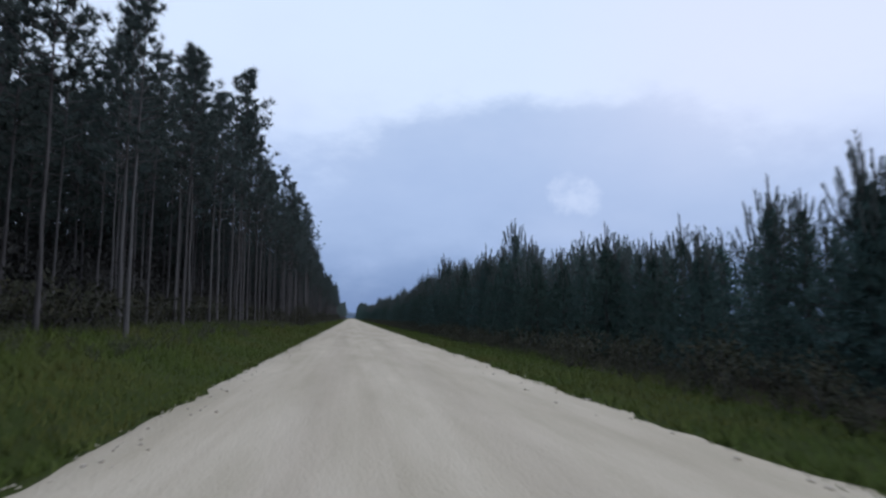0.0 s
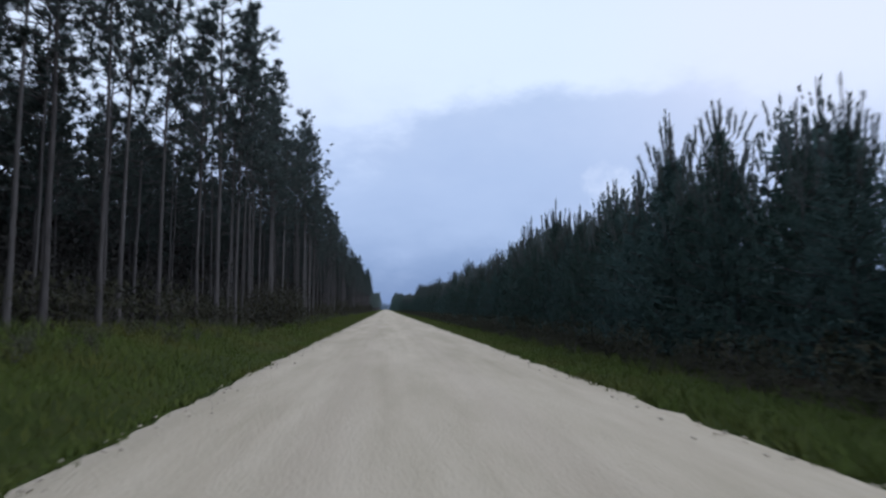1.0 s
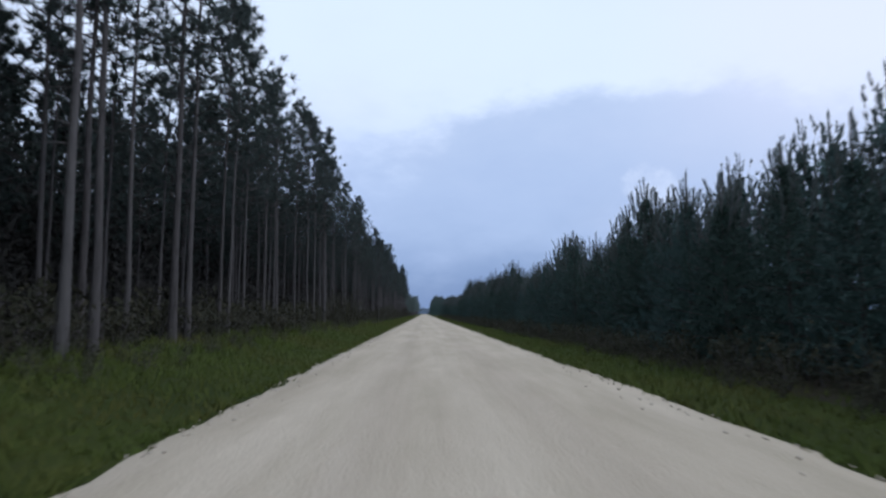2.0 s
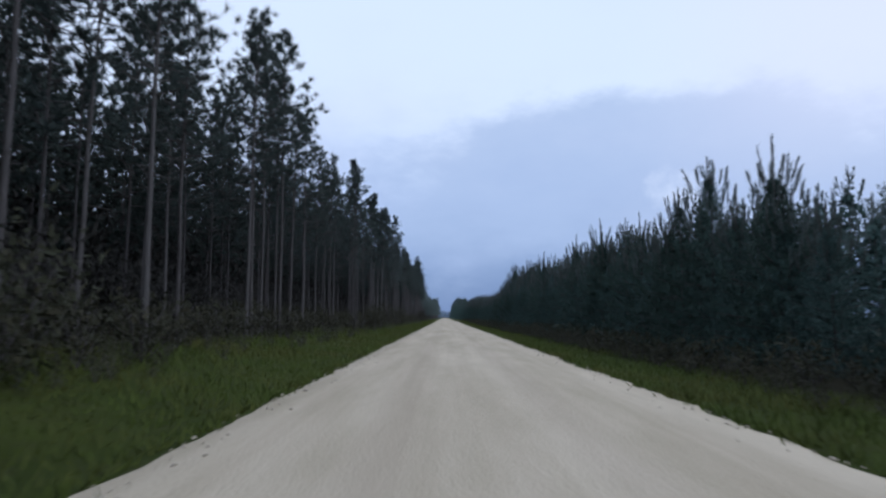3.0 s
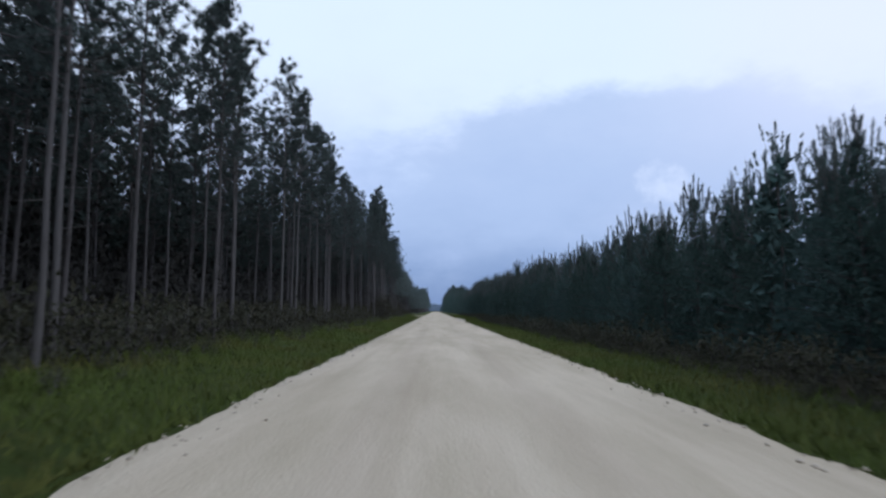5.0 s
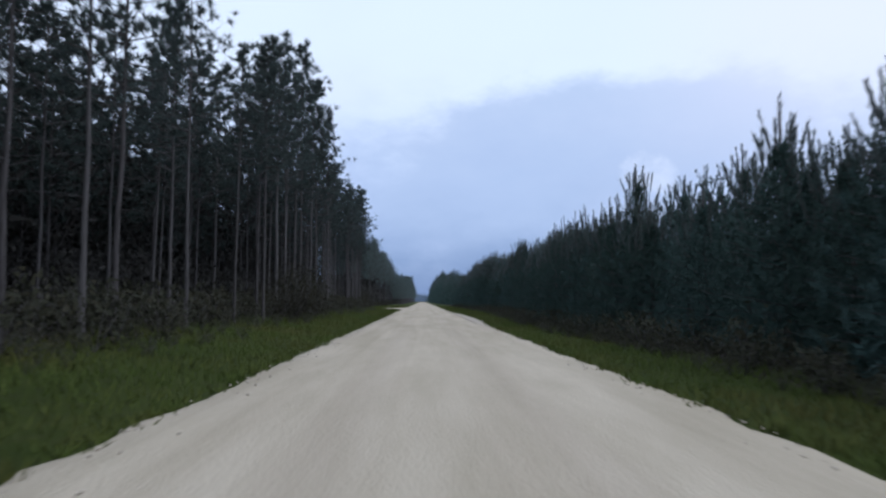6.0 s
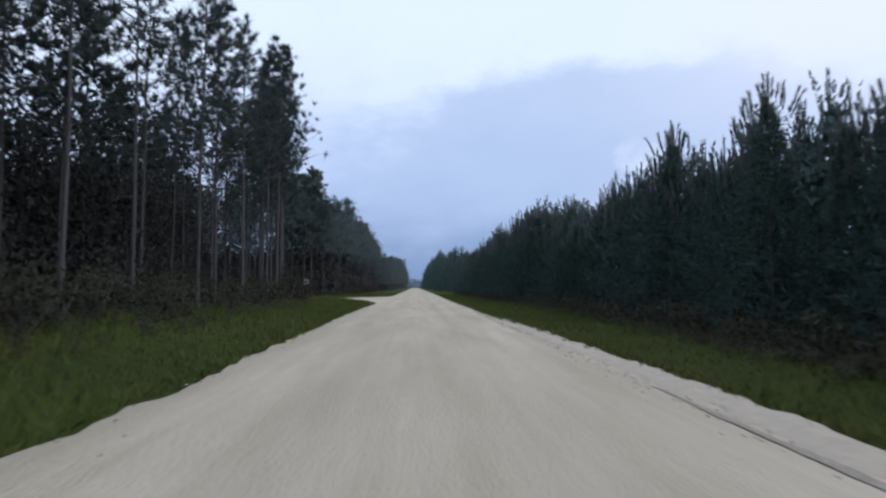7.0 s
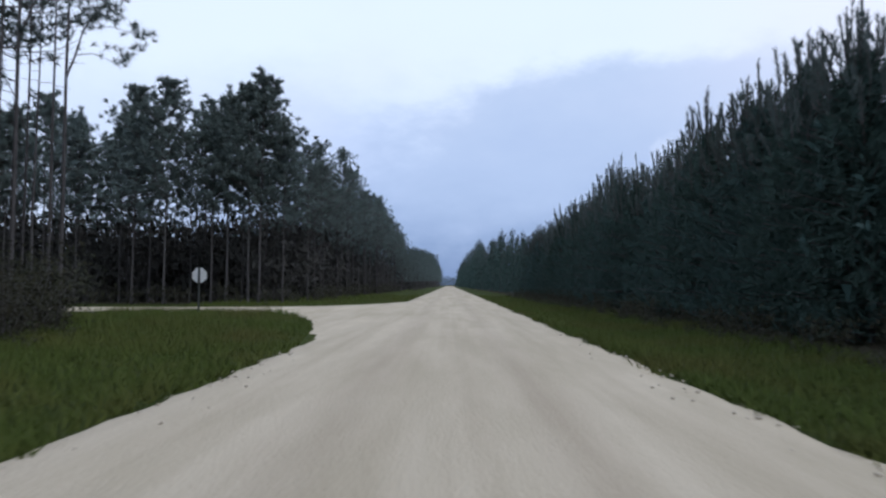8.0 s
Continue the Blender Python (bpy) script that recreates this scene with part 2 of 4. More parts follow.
def tube(heap, pts, radii, sides):
    """A tapered tube along points, closed at its tip."""
    pts = np.asarray(pts, float)
    d = np.gradient(pts, axis=0)
    d /= np.linalg.norm(d, axis=1, keepdims=True)
    ref = np.where(np.abs(d[:, 2:3]) > 0.8, [[1.0, 0, 0]], [[0, 0, 1.0]])
    a = np.cross(d, ref)
    a /= np.linalg.norm(a, axis=1, keepdims=True)
    b = np.cross(d, a)
    ang = np.arange(sides) * 2 * np.pi / sides
    ring = a[:, None] * np.cos(ang)[None, :, None] + b[:, None] * np.sin(ang)[None, :, None]
    v = (pts[:, None] + ring * np.asarray(radii)[:, None, None]).reshape(-1, 3)
    f = []
    for i in range(len(pts) - 1):
        for k in range(sides):
            p, q = i * sides + k, i * sides + (k + 1) % sides
            f += [(p, p + sides, q), (q, p + sides, q + sides)]
    top = (len(pts) - 1) * sides
    f += [(top, top + k + 1, top + k) for k in range(1, sides - 1)]
    heap.add(v, f)


def blades(heap, centre, way, length, width, rng):
    """Narrow triangles from each centre along each way."""
    n = len(centre)
    side = np.cross(way, rng.normal(size=(n, 3)))
    side /= np.linalg.norm(side, axis=1, keepdims=True) + 1e-9
    w = np.broadcast_to(np.asarray(width), (n,))[:, None] * 0.5
    v = np.stack([centre - side * w, centre + side * w, centre + way * np.asarray(length)[:, None]], axis=1)
    heap.add(v.reshape(-1, 3), np.arange(3 * n).reshape(-1, 3))


def unit(v):
    return v / (np.linalg.norm(v, axis=-1, keepdims=True) + 1e-9)


def tufts(heap, at, way, count, length, width, spread, rng):
    """Bunches of needles: count blades at each place, fanned round its way."""
    c = np.repeat(at, count, axis=0)
    d = unit(np.repeat(way, count, axis=0) + rng.normal(size=c.shape) * spread)
    blades(heap, c, d, length * rng.uniform(0.6, 1.15, len(c)), width, rng)


def tall_pine(rng, height, detail, bushy=1.0, bare=None, forked=False):
    """A plantation pine: bare straight trunk, open crown of needle tufts. Gives (wood, needles)."""
    wood, needles = Heap(), Heap()
    n = 9 if detail > 0 else 5
    t = np.linspace(0, 1, n)
    lean = rng.normal(size=2) * 0.010 * height
    sway = rng.normal(size=(n, 2)) * 0.018 * (t[:, None] > 0.05)
    trunk = np.column_stack([lean[0] * t ** 1.5 + sway[:, 0], lean[1] * t ** 1.5 + sway[:, 1], t * height])
    foot = rng.uniform(0.060, 0.094)
    tube(wood, trunk, foot * (1 - 0.86 * t) * (1 + 0.35 * np.exp(-t * 40)), 8 if detail > 1 else 5)

    def on_trunk(s):
        return np.array([np.interp(s, t, trunk[:, k]) for k in range(3)])

    base = bare or rng.uniform(0.44, 0.58) - (0.02 if bushy > 1 else 0.0)
    count = int((26, 38, 54)[detail] * bushy)
    spots, ways = [], []
    for i in range(count):
        s = base + (0.985 - base) * ((i + rng.random()) / count) ** 0.9
        u = (s - base) / (1 - base)
        reach = height * (0.055 + 0.072 * math.sin(min(1.0, u * 1.15 + 0.2) * math.pi) ** 0.8) * rng.uniform(0.5, 1.35)
        reach *= bushy * (1.0 - 0.45 * max(0.0, u - 0.75) / 0.25)
        a = i * 2.39996 + rng.normal() * 0.5
        rise = 0.10 + 0.8 * u + rng.normal() * 0.15
        d = unit(np.array([math.cos(a), math.sin(a), rise]))
        o = on_trunk(s)
        tip = o + d * reach + np.array([0, 0, 0.15 * reach])
        midp = o + d * reach * 0.5 + np.array([0, 0, -0.04 * reach])
        if detail > 1:
            tube(wood, [o, midp, tip], [0.028 * (1.1 - 0.6 * u), 0.018, 0.006], 3)
        elif detail > 0:
            tube(wood, [o, tip], [0.026, 0.008], 3)
        m = (2, 3, 5)[detail] + 2 * (bushy > 1.5)
        for k in range(m):
            w = (0.3 if bushy > 1.5 else 0.5) + (0.75 if bushy > 1.5 else 0.55) * (k + 0.8 * rng.random()) / m
            p = o + (tip - o) * w + rng.normal(size=3) * 0.12 * reach
            spots.append(p)
            ways.append(unit(d * 0.5 + np.array([0, 0, 0.6]) + rng.normal(size=3) * 0.3))
    spots += [on_trunk(1.0 - 0.02 * k) + rng.normal(size=3) * 0.1 for k in range(4)]
    ways += [np.array([0, 0, 1.0])] * 4
    # bare broken limbs under the crown
    if detail > 1:
        for i in range(9):
            s = rng.uniform(0.22, base)
            a = rng.uniform(0, 6.28)
            o = on_trunk(s)
            e = o + np.array([math.cos(a), math.sin(a), rng.uniform(-0.2, 0.25)]) * rng.uniform(0.3, 0.95)
            tube(wood, [o, (o + e) / 2, e], [0.014, 0.009, 0.003], 3)
    spots, ways = np.array(spots), np.array(ways)
    blade_n, blade_l, blade_w = ((18, 0.42, 0.115), (26, 0.34, 0.05), (24, 0.31, 0.034))[detail]
    if bushy > 1.5 and detail > 1:
        blade_n, blade_l, blade_w = 26, 0.38, 0.065
    tufts(needles, spots, ways, blade_n, blade_l, blade_w, 0.95, rng)
    if forked:
        # one rising fork with a thin side limb and loose needle bunches
        tube(wood, [(0, 0, 8.3), (0.3, 0, 9.1), (0.55, 0, 10.0), (1.1, 0.1, 11.0)], [0.04, 0.032, 0.025, 0.01], 5)
        tube(wood, [(0.32, 0, 9.15), (0.9, 0, 9.2), (1.6, 0.1, 8.95)], [0.02, 0.013, 0.005], 4)
        tube(wood, [(0.6, 0, 10.1), (1.5, 0.1, 10.2), (2.8, 0.1, 9.75)], [0.022, 0.014, 0.005], 4)
        at = np.array([(0.9, 0, 10.7), (1.3, 0.2, 10.5), (1.7, -0.1, 10.25), (2.1, 0.2, 10.1), (2.5, 0, 9.8), (2.85, 0.1, 9.85),
                       (1.2, 0.3, 11.0), (1.6, 0.2, 10.7), (1.9, 0.1, 9.3), (2.2, 0, 9.0), (1.7, 0.1, 9.0), (2.45, 0.2, 9.5)])
        at = np.concatenate([at + rng.normal(size=at.shape) * 0.16 for _ in range(5)])
        tufts(needles, at, np.tile((0.4, 0.0, 0.7), (len(at), 1)), 30, 0.26, 0.022, 1.2, rng)
    return wood.arrays(), needles.arrays()


def young_pine(rng, height, detail):
    """A young pine clothed to the ground; upright needle-clad candles stand on its top. Gives (wood, needles, candles)."""
    wood, needles, candles = Heap(), Heap(), Heap()
    lead = rng.uniform(0.75, 1.15)
    body = height - lead
    t = np.linspace(0, 1, 4)
    trunk = np.column_stack([rng.normal(size=4) * 0.03, rng.normal(size=4) * 0.03, t * (height - 0.1)])
    tube(wood, trunk, 0.06 * (1 - 0.88 * t) + 0.004, 5 if detail > 1 else 3)
    wide = min(1.55, 0.27 * height)
    shoots = []                                     # start, end, needle length, upper crown or not
    whorls = int(body * (2.0, 2.5, 3.1)[detail])
    for i in range(whorls):
        s = 0.03 + 0.95 * (i + rng.random() * 0.6) / whorls
        reach = wide * (1 - s) ** 0.72 * rng.uniform(0.75, 1.15) + 0.16
        k = rng.integers(5, 7)
        ph = rng.uniform(0, 6.28)
        for j in range(k):
            a = ph + j * 6.283 / k + rng.normal() * 0.2
            out = np.array([math.cos(a), math.sin(a), 0.0])
            o = np.array([0, 0, s * body])
            e = o + out * reach + np.array([0, 0, reach * (0.05 + 0.6 * s) * rng.uniform(0.6, 1.2)])
            if detail > 1:
                tube(wood, [o, e], [0.013, 0.006], 3)
            top = s > 0.62
            for q in range(2 if detail > 1 and not top else 1):
                p = o + (e - o) * (rng.uniform(0.35, 0.9) if q else 1.0)
                d = unit(out * rng.uniform(0.05, 0.3 if top else 0.8) + np.array([0, 0, 0.5 + 0.6 * s]) + rng.normal(size=3) * 0.09)
                shoots.append((p, p + d * (rng.uniform(0.42, 0.72) if top else rng.uniform(0.26, 0.46)), 0.17 if top else 0.21 - 0.05 * s, top))
    # the leader and the ring of candles round it
    foot = np.array([0, 0, body - 0.05])
    shoots.append((foot, np.array([rng.normal() * 0.04, rng.normal() * 0.04, height]), 0.15, True))
    n = int(rng.integers(5, 9))
    for j in range(n):
        a = j * 6.283 / n + rng.normal() * 0.3
        out = np.array([math.cos(a), math.sin(a), 0.0])
        o = foot + out * rng.uniform(0.10, 0.26) + np.array([0, 0, rng.uniform(-0.15, 0.15)])
        shoots.append((o, o + unit(out * rng.uniform(0.05, 0.32) + np.array([0, 0, 1.0])) * lead * rng.uniform(0.45, 0.9), 0.14, True))
    for top, count, width in ((False, (8, 13, 46)[detail], (0.10, 0.055, 0.016)[detail]), (True, (12, 24, 72)[detail], (0.07, 0.036, 0.017)[detail])):
        pick = [q for q in shoots if q[3] == top]
        o, e, ln = (np.array([q[i] for q in pick]) for i in range(3))
        if top and detail > 1:
            for a, b in zip(o, e):
                tube(wood, [a, b], [0.016, 0.006], 3)
        u = rng.random((len(o), count)) * 0.92
        c = (o[:, None] + (e - o)[:, None] * u[..., None]).reshape(-1, 3)
        axis = np.repeat(unit(e - o), count, axis=0)
        d = unit(axis * rng.uniform(0.6, 1.2, (len(c), 1)) + unit(rng.normal(size=c.shape)) * (0.42 if top else 0.8))
        blades(candles if top else needles, c, d, np.repeat(ln, count) * rng.uniform(0.7, 1.15, len(c)), width, rng)
    # older needles along the inner branches
    n = (330, 400, 4600)[detail]
    z = rng.random(n) ** 1.05 * 0.97
    r = wide * (1 - z) ** 0.75 * np.sqrt(rng.random(n)) * 0.9
    a = rng.uniform(0, 6.28, n)
    c = np.column_stack([r * np.cos(a), r * np.sin(a), z * body + 0.1])
    d = unit(rng.normal(size=(n, 3)) + [0, 0, 0.3])
    blades(needles, c, d, rng.uniform(0.17, 0.34, n) * (1.25 if detail < 2 else 1.0), (0.17, 0.10, 0.026)[detail], rng)
    return wood.arrays(), needles.arrays(), candles.arrays()


def shrub(rng, height, leaves, leaf, stems=6):
    """A low bush of many small leaves on thin stems. Gives (stems, leaves)."""
    wood, green = Heap(), Heap()
    tips = []
    for i in range(stems):
        a = i * 2.4 + rng.normal() * 0.3
        e = np.array([math.cos(a) * rng.uniform(0.1, 0.65), math.sin(a) * rng.uniform(0.1, 0.65), rng.uniform(0.65, 1.0)]) * height
        tube(wood, [(0, 0, 0), e], [0.012 * height ** 0.5, 0.004], 3)
        tips.append(e)
    tips = np.array(tips)
    w = rng.random((leaves, 1)) ** 0.6
    c = tips[rng.integers(0, len(tips), leaves)] * w + rng.normal(size=(leaves, 3)) * height * 0.14
    c[:, 2] = np.abs(c[:, 2])
    d = unit(rng.normal(size=(leaves, 3)) + [0, 0, 0.7])
    blades(green, c, d, leaf * rng.uniform(0.7, 1.5, leaves), leaf * 0.5, rng)
    return wood.arrays(), green.arrays()


def scatter_mesh(name, kinds, places, mats):
    """One joined mesh: copies of (wood, green) kinds at rows of x, y, z, turn, scale."""
    vs, fs, ix, n = [], [], [], 0
    for i, (x, y, z, turn, s) in enumerate(places):
        c, q = math.cos(turn), math.sin(turn)
        rot = np.array([[c, -q, 0], [q, c, 0], [0, 0, 1]]) * s
        for k, (v, f) in enumerate(kinds[i % len(kinds)]):
            vs.append(v @ rot.T + (x, y, z))
            fs.append(f + n)
            ix.append(np.full(len(f), k))
            n += len(v)
    return tri_mesh(name, np.concatenate(vs), np.concatenate(fs), mats, np.concatenate(ix))


def stuff(name, mesh, label, category):
    return tagged(new(name, mesh), label, category, kind="stuff")


def part(name, mesh, parent, label=""):
    ob = new(name, mesh)
    ob.parent = parent
    return tagged(ob, label)


# ---------------------------------------------------------------- the lie of the land
SIDE_Y0, SIDE_Y1 = 323.0, 328.5      # the side road that leaves to the west
ROAD_END = 810.0
FAR_END = 800.0


def road_half(y):
    """Half the road's width; it is a little wider short of the junction."""
    return HALF_ROAD + 0.04 * np.clip((y - 210.0) / 35.0, 0.0, 1.0) * np.clip((292.0 - y) / 20.0, 0.0, 1.0)


def road_left(y):
    """Half width on the west side, bulging a little before the junction."""
    return road_half(y) + 0.15 * np.clip((y - 279.0) / 8.0, 0.0, 1.0) * np.clip((305.0 - y) / 8.0, 0.0, 1.0)


def road_right(y):
    """Half width on the east side, where loose clods spill outwards short of the junction."""
    return road_half(y) + 0.36 * np.clip((y - 254.0) / 10.0, 0.0, 1.0) * np.clip((284.0 - y) / 12.0, 0.0, 1.0)


def west_forest_edge(y):
    """x of the first row of trunks on the west side."""
    if y < 290:
        return -7.2
    if y < 308:
        return -7.2 - 2.6 * ((y - 290) / 18) ** 1.5
    return -9.8 - 4.4 * min(1.0, (y - 308) / 8)


BANK_Y = (0, 50, 62, 74, 100, 125, 145, 180, 235, 255, 275, 292, 306)
BANK_Z = (0.80, 0.76, 0.52, 0.42, 0.46, 0.50, 0.40, 0.27, 0.32, 0.40, 0.44, 0.30, 0.0)


def ground_height(x, y):
    """Verge bank rising to the wood on the west side, shallow swale on the east side."""
    w = min(1.0, max(0.0, (-x - 3.3) / 3.5)) ** 1.2
    e = min(1.0, max(0.0, (x - 3.2) / 1.2)) * min(1.0, max(0.0, (7.5 - x) / 2.0))
    return float(np.interp(y, BANK_Y, BANK_Z)) * w - 0.10 * e + 0.02 * noise.noise((x * 0.6, y * 0.6, 0)) * (abs(x) > 3.4)


def east_turf(y):
    """x where the grass of the east verge gives out."""
    return 5.7 + 1.2 * min(1.0, max(0.0, (y - 255) / 30.0))


def build_ground():
    xs = [-2600, -900, -300, -120, -60, -30, -18] + [-14 + 0.5 * i for i in range(57)] + [18, 30, 60, 120, 300, 900, 2600]
    ys = [-2600, -800, -200, -60, -30] + [-12 + 1.5 * i for i in range(250)] + [370, 400, 450, 550, 750, 1100, 1700, 2600]
    v = np.array([(x, y, ground_height(x, y) - 0.03) for y in ys for x in xs])
    w = len(xs)
    f, ix = [], []
    for j in range(len(ys) - 1):
        for i in range(w - 1):
            a = j * w + i
            f += [(a, a + 1, a + w + 1), (a, a + w + 1, a + w)]
            cx, cy = (xs[i] + xs[i + 1]) / 2, (ys[j] + ys[j + 1]) / 2
            woods = cx > east_turf(cy) or (cx < west_forest_edge(cy) + 0.2 and not 317 < cy < 334)
            ix += [int(woods)] * 2
    tagged(new("ground", tri_mesh("ground", v, f, [MAT_GROUND, MAT_LITTER], ix, True)),
           "grassy verges giving way to brown pine litter under the trees", "ground", kind="structure")


def side_edges(x):
    """South and north edge (y) of the side road and its flared mouth at x west of the road."""
    d = max(0.0, -x - HALF_ROAD)
    return SIDE_Y0 - 16.0 * math.exp(-d / 2.2), SIDE_Y1 + 12.0 * math.exp(-d / 2.4)


def build_road():
    ys = [-60, -40, -20] + [-10 + 0.4 * i for i in range(925)] + [362, 375, 400, 480, 600, ROAD_END]
    v, f = [], []
    cols = [-1.0, -0.97, -0.8, -0.5, -0.2, 0.1, 0.4, 0.7, 0.92, 0.98, 1.0]
    w = len(cols)
    for y in ys:
        rag = 1.0 if y < 361 else 0.0
        left = float(road_left(y)) + rag * (0.10 * noise.noise((y * 0.25, 3.1, 0)) + 0.14 * noise.noise((y * 1.1, 3.1, 0)) + 0.14 * noise.noise((y * 3.7, 3.1, 0)))
        right = float(road_right(y)) + rag * (0.10 * noise.noise((y * 0.25, 7.7, 0)) + 0.14 * noise.noise((y * 1.1, 7.7, 0)) + 0.14 * noise.noise((y * 3.7, 7.7, 0)))
        for c in cols:
            x = c * (left if c < 0 else right)
            edge = abs(c)
            z = 0.05 - 0.06 * edge ** 2 + (-0.05 if edge == 1.0 and not (c < 0 and SIDE_Y0 - 15 < y < SIDE_Y1 + 13) else 0.0)
            z += 0.008 * noise.noise((x * 1.3, y * 0.5, 0))
            v.append((x, y, z))
    for j in range(len(ys) - 1):
        for i in range(w - 1):
            a = j * w + i
            f += [(a, a + 1, a + w + 1), (a, a + w + 1, a + w)]
    tagged(new("road", tri_mesh("road", v, f, [MAT_ROAD], None, True)),
           "straight pale limerock road with ragged edges", "road", kind="structure")
    # the side road and its mouth
    v, f = [], []
    xs = [-2.5 - 0.25 * i for i in range(60)] + [-18.5, -20, -24, -30, -40, -60, -100, -160]
    k = 9
    for x in xs:
        s, n = side_edges(x)
        s += 0.25 * noise.noise((x * 0.9, 1.0, 5)) + 0.12 * noise.noise((x * 3.0, 1.0, 5))
        n += 0.25 * noise.noise((x * 0.9, 9.0, 5)) + 0.12 * noise.noise((x * 3.0, 9.0, 5))
        for j in range(k):
            u = j / (k - 1)
            v.append((x, s + (n - s) * u, 0.02 - 0.05 * abs(2 * u - 1) ** 4 - 0.021 * max(0.0, 1 - (-2.5 - x) / 1.1)))
    for i in range(len(xs) - 1):
        for j in range(k - 1):
            a = i * k + j
            f += [(a, a + 1, a + k + 1), (a, a + k + 1, a + k)]
    tagged(new("side_road", tri_mesh("side_road", v, f, [MAT_ROAD], None, True)),
           "pale limerock side road with a flared mouth", "road", kind="structure")


build_ground()
build_road()


# ---------------------------------------------------------------- tall pines, west of the road
def make_tree(kind_name, wood, green, mats, label, category, group, shoots=None):
    root = new(kind_name)
    root.empty_display_size = 0.3
    part("trunk", tri_mesh("trunk", *wood, [mats[0]], None, True), root)
    crown = part("crown", tri_mesh("crown", *green, [mats[1]]), root)
    if shoots:
        part("crown_top", tri_mesh("crown_top", *shoots, [MAT_CANDLE]), crown, "upright grey-green new shoots on the top")
    return tagged(root, label, category, group)


def plant(protos, places):
    """Copies of the prototype trees at rows of x, y, z, turn, scale; the prototypes take the first places."""
    for i, (x, y, z, turn, s) in enumerate(places):
        m = Matrix.Translation((x, y, z)) @ Matrix.Rotation(turn, 4, "Z") @ Matrix.Scale(s, 4)
        if i < len(protos):
            protos[i].matrix_basis = m
        else:
            copy = copy_thing(protos[i % len(protos)], Matrix.Identity(4))
            copy.matrix_basis = m


rng = np.random.default_rng(11)
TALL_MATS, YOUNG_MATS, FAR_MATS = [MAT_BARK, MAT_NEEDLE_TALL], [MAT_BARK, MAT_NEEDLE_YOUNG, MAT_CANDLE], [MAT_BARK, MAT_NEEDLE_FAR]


WEST_Y = (0, 22, 28, 40, 56, 60, 66, 78, 88, 94, 97, 113, 125, 132, 137, 143, 146, 149, 153, 160, 168, 176, 181, 185, 190, 200, 207, 218, 232, 248, 257, 262, 270, 283, 300)
WEST_TOP = (12.3, 11.6, 13.4, 14.6, 14.3, 13.0, 13.3, 14.2, 15.0, 14.4, 12.2, 13.2, 12.3, 11.2, 12.1, 11.7, 10.4, 10.2, 10.5, 10.9, 11.5, 11.7, 11.2, 10.4, 10.4, 11.6, 12.0,
            12.4, 12.8, 12.0, 14.0, 14.4, 13.7, 13.4, 12.8)


def west_top(y):
    """Height of the wood's roadside canopy."""
    return float(np.interp(y, WEST_Y, WEST_TOP))


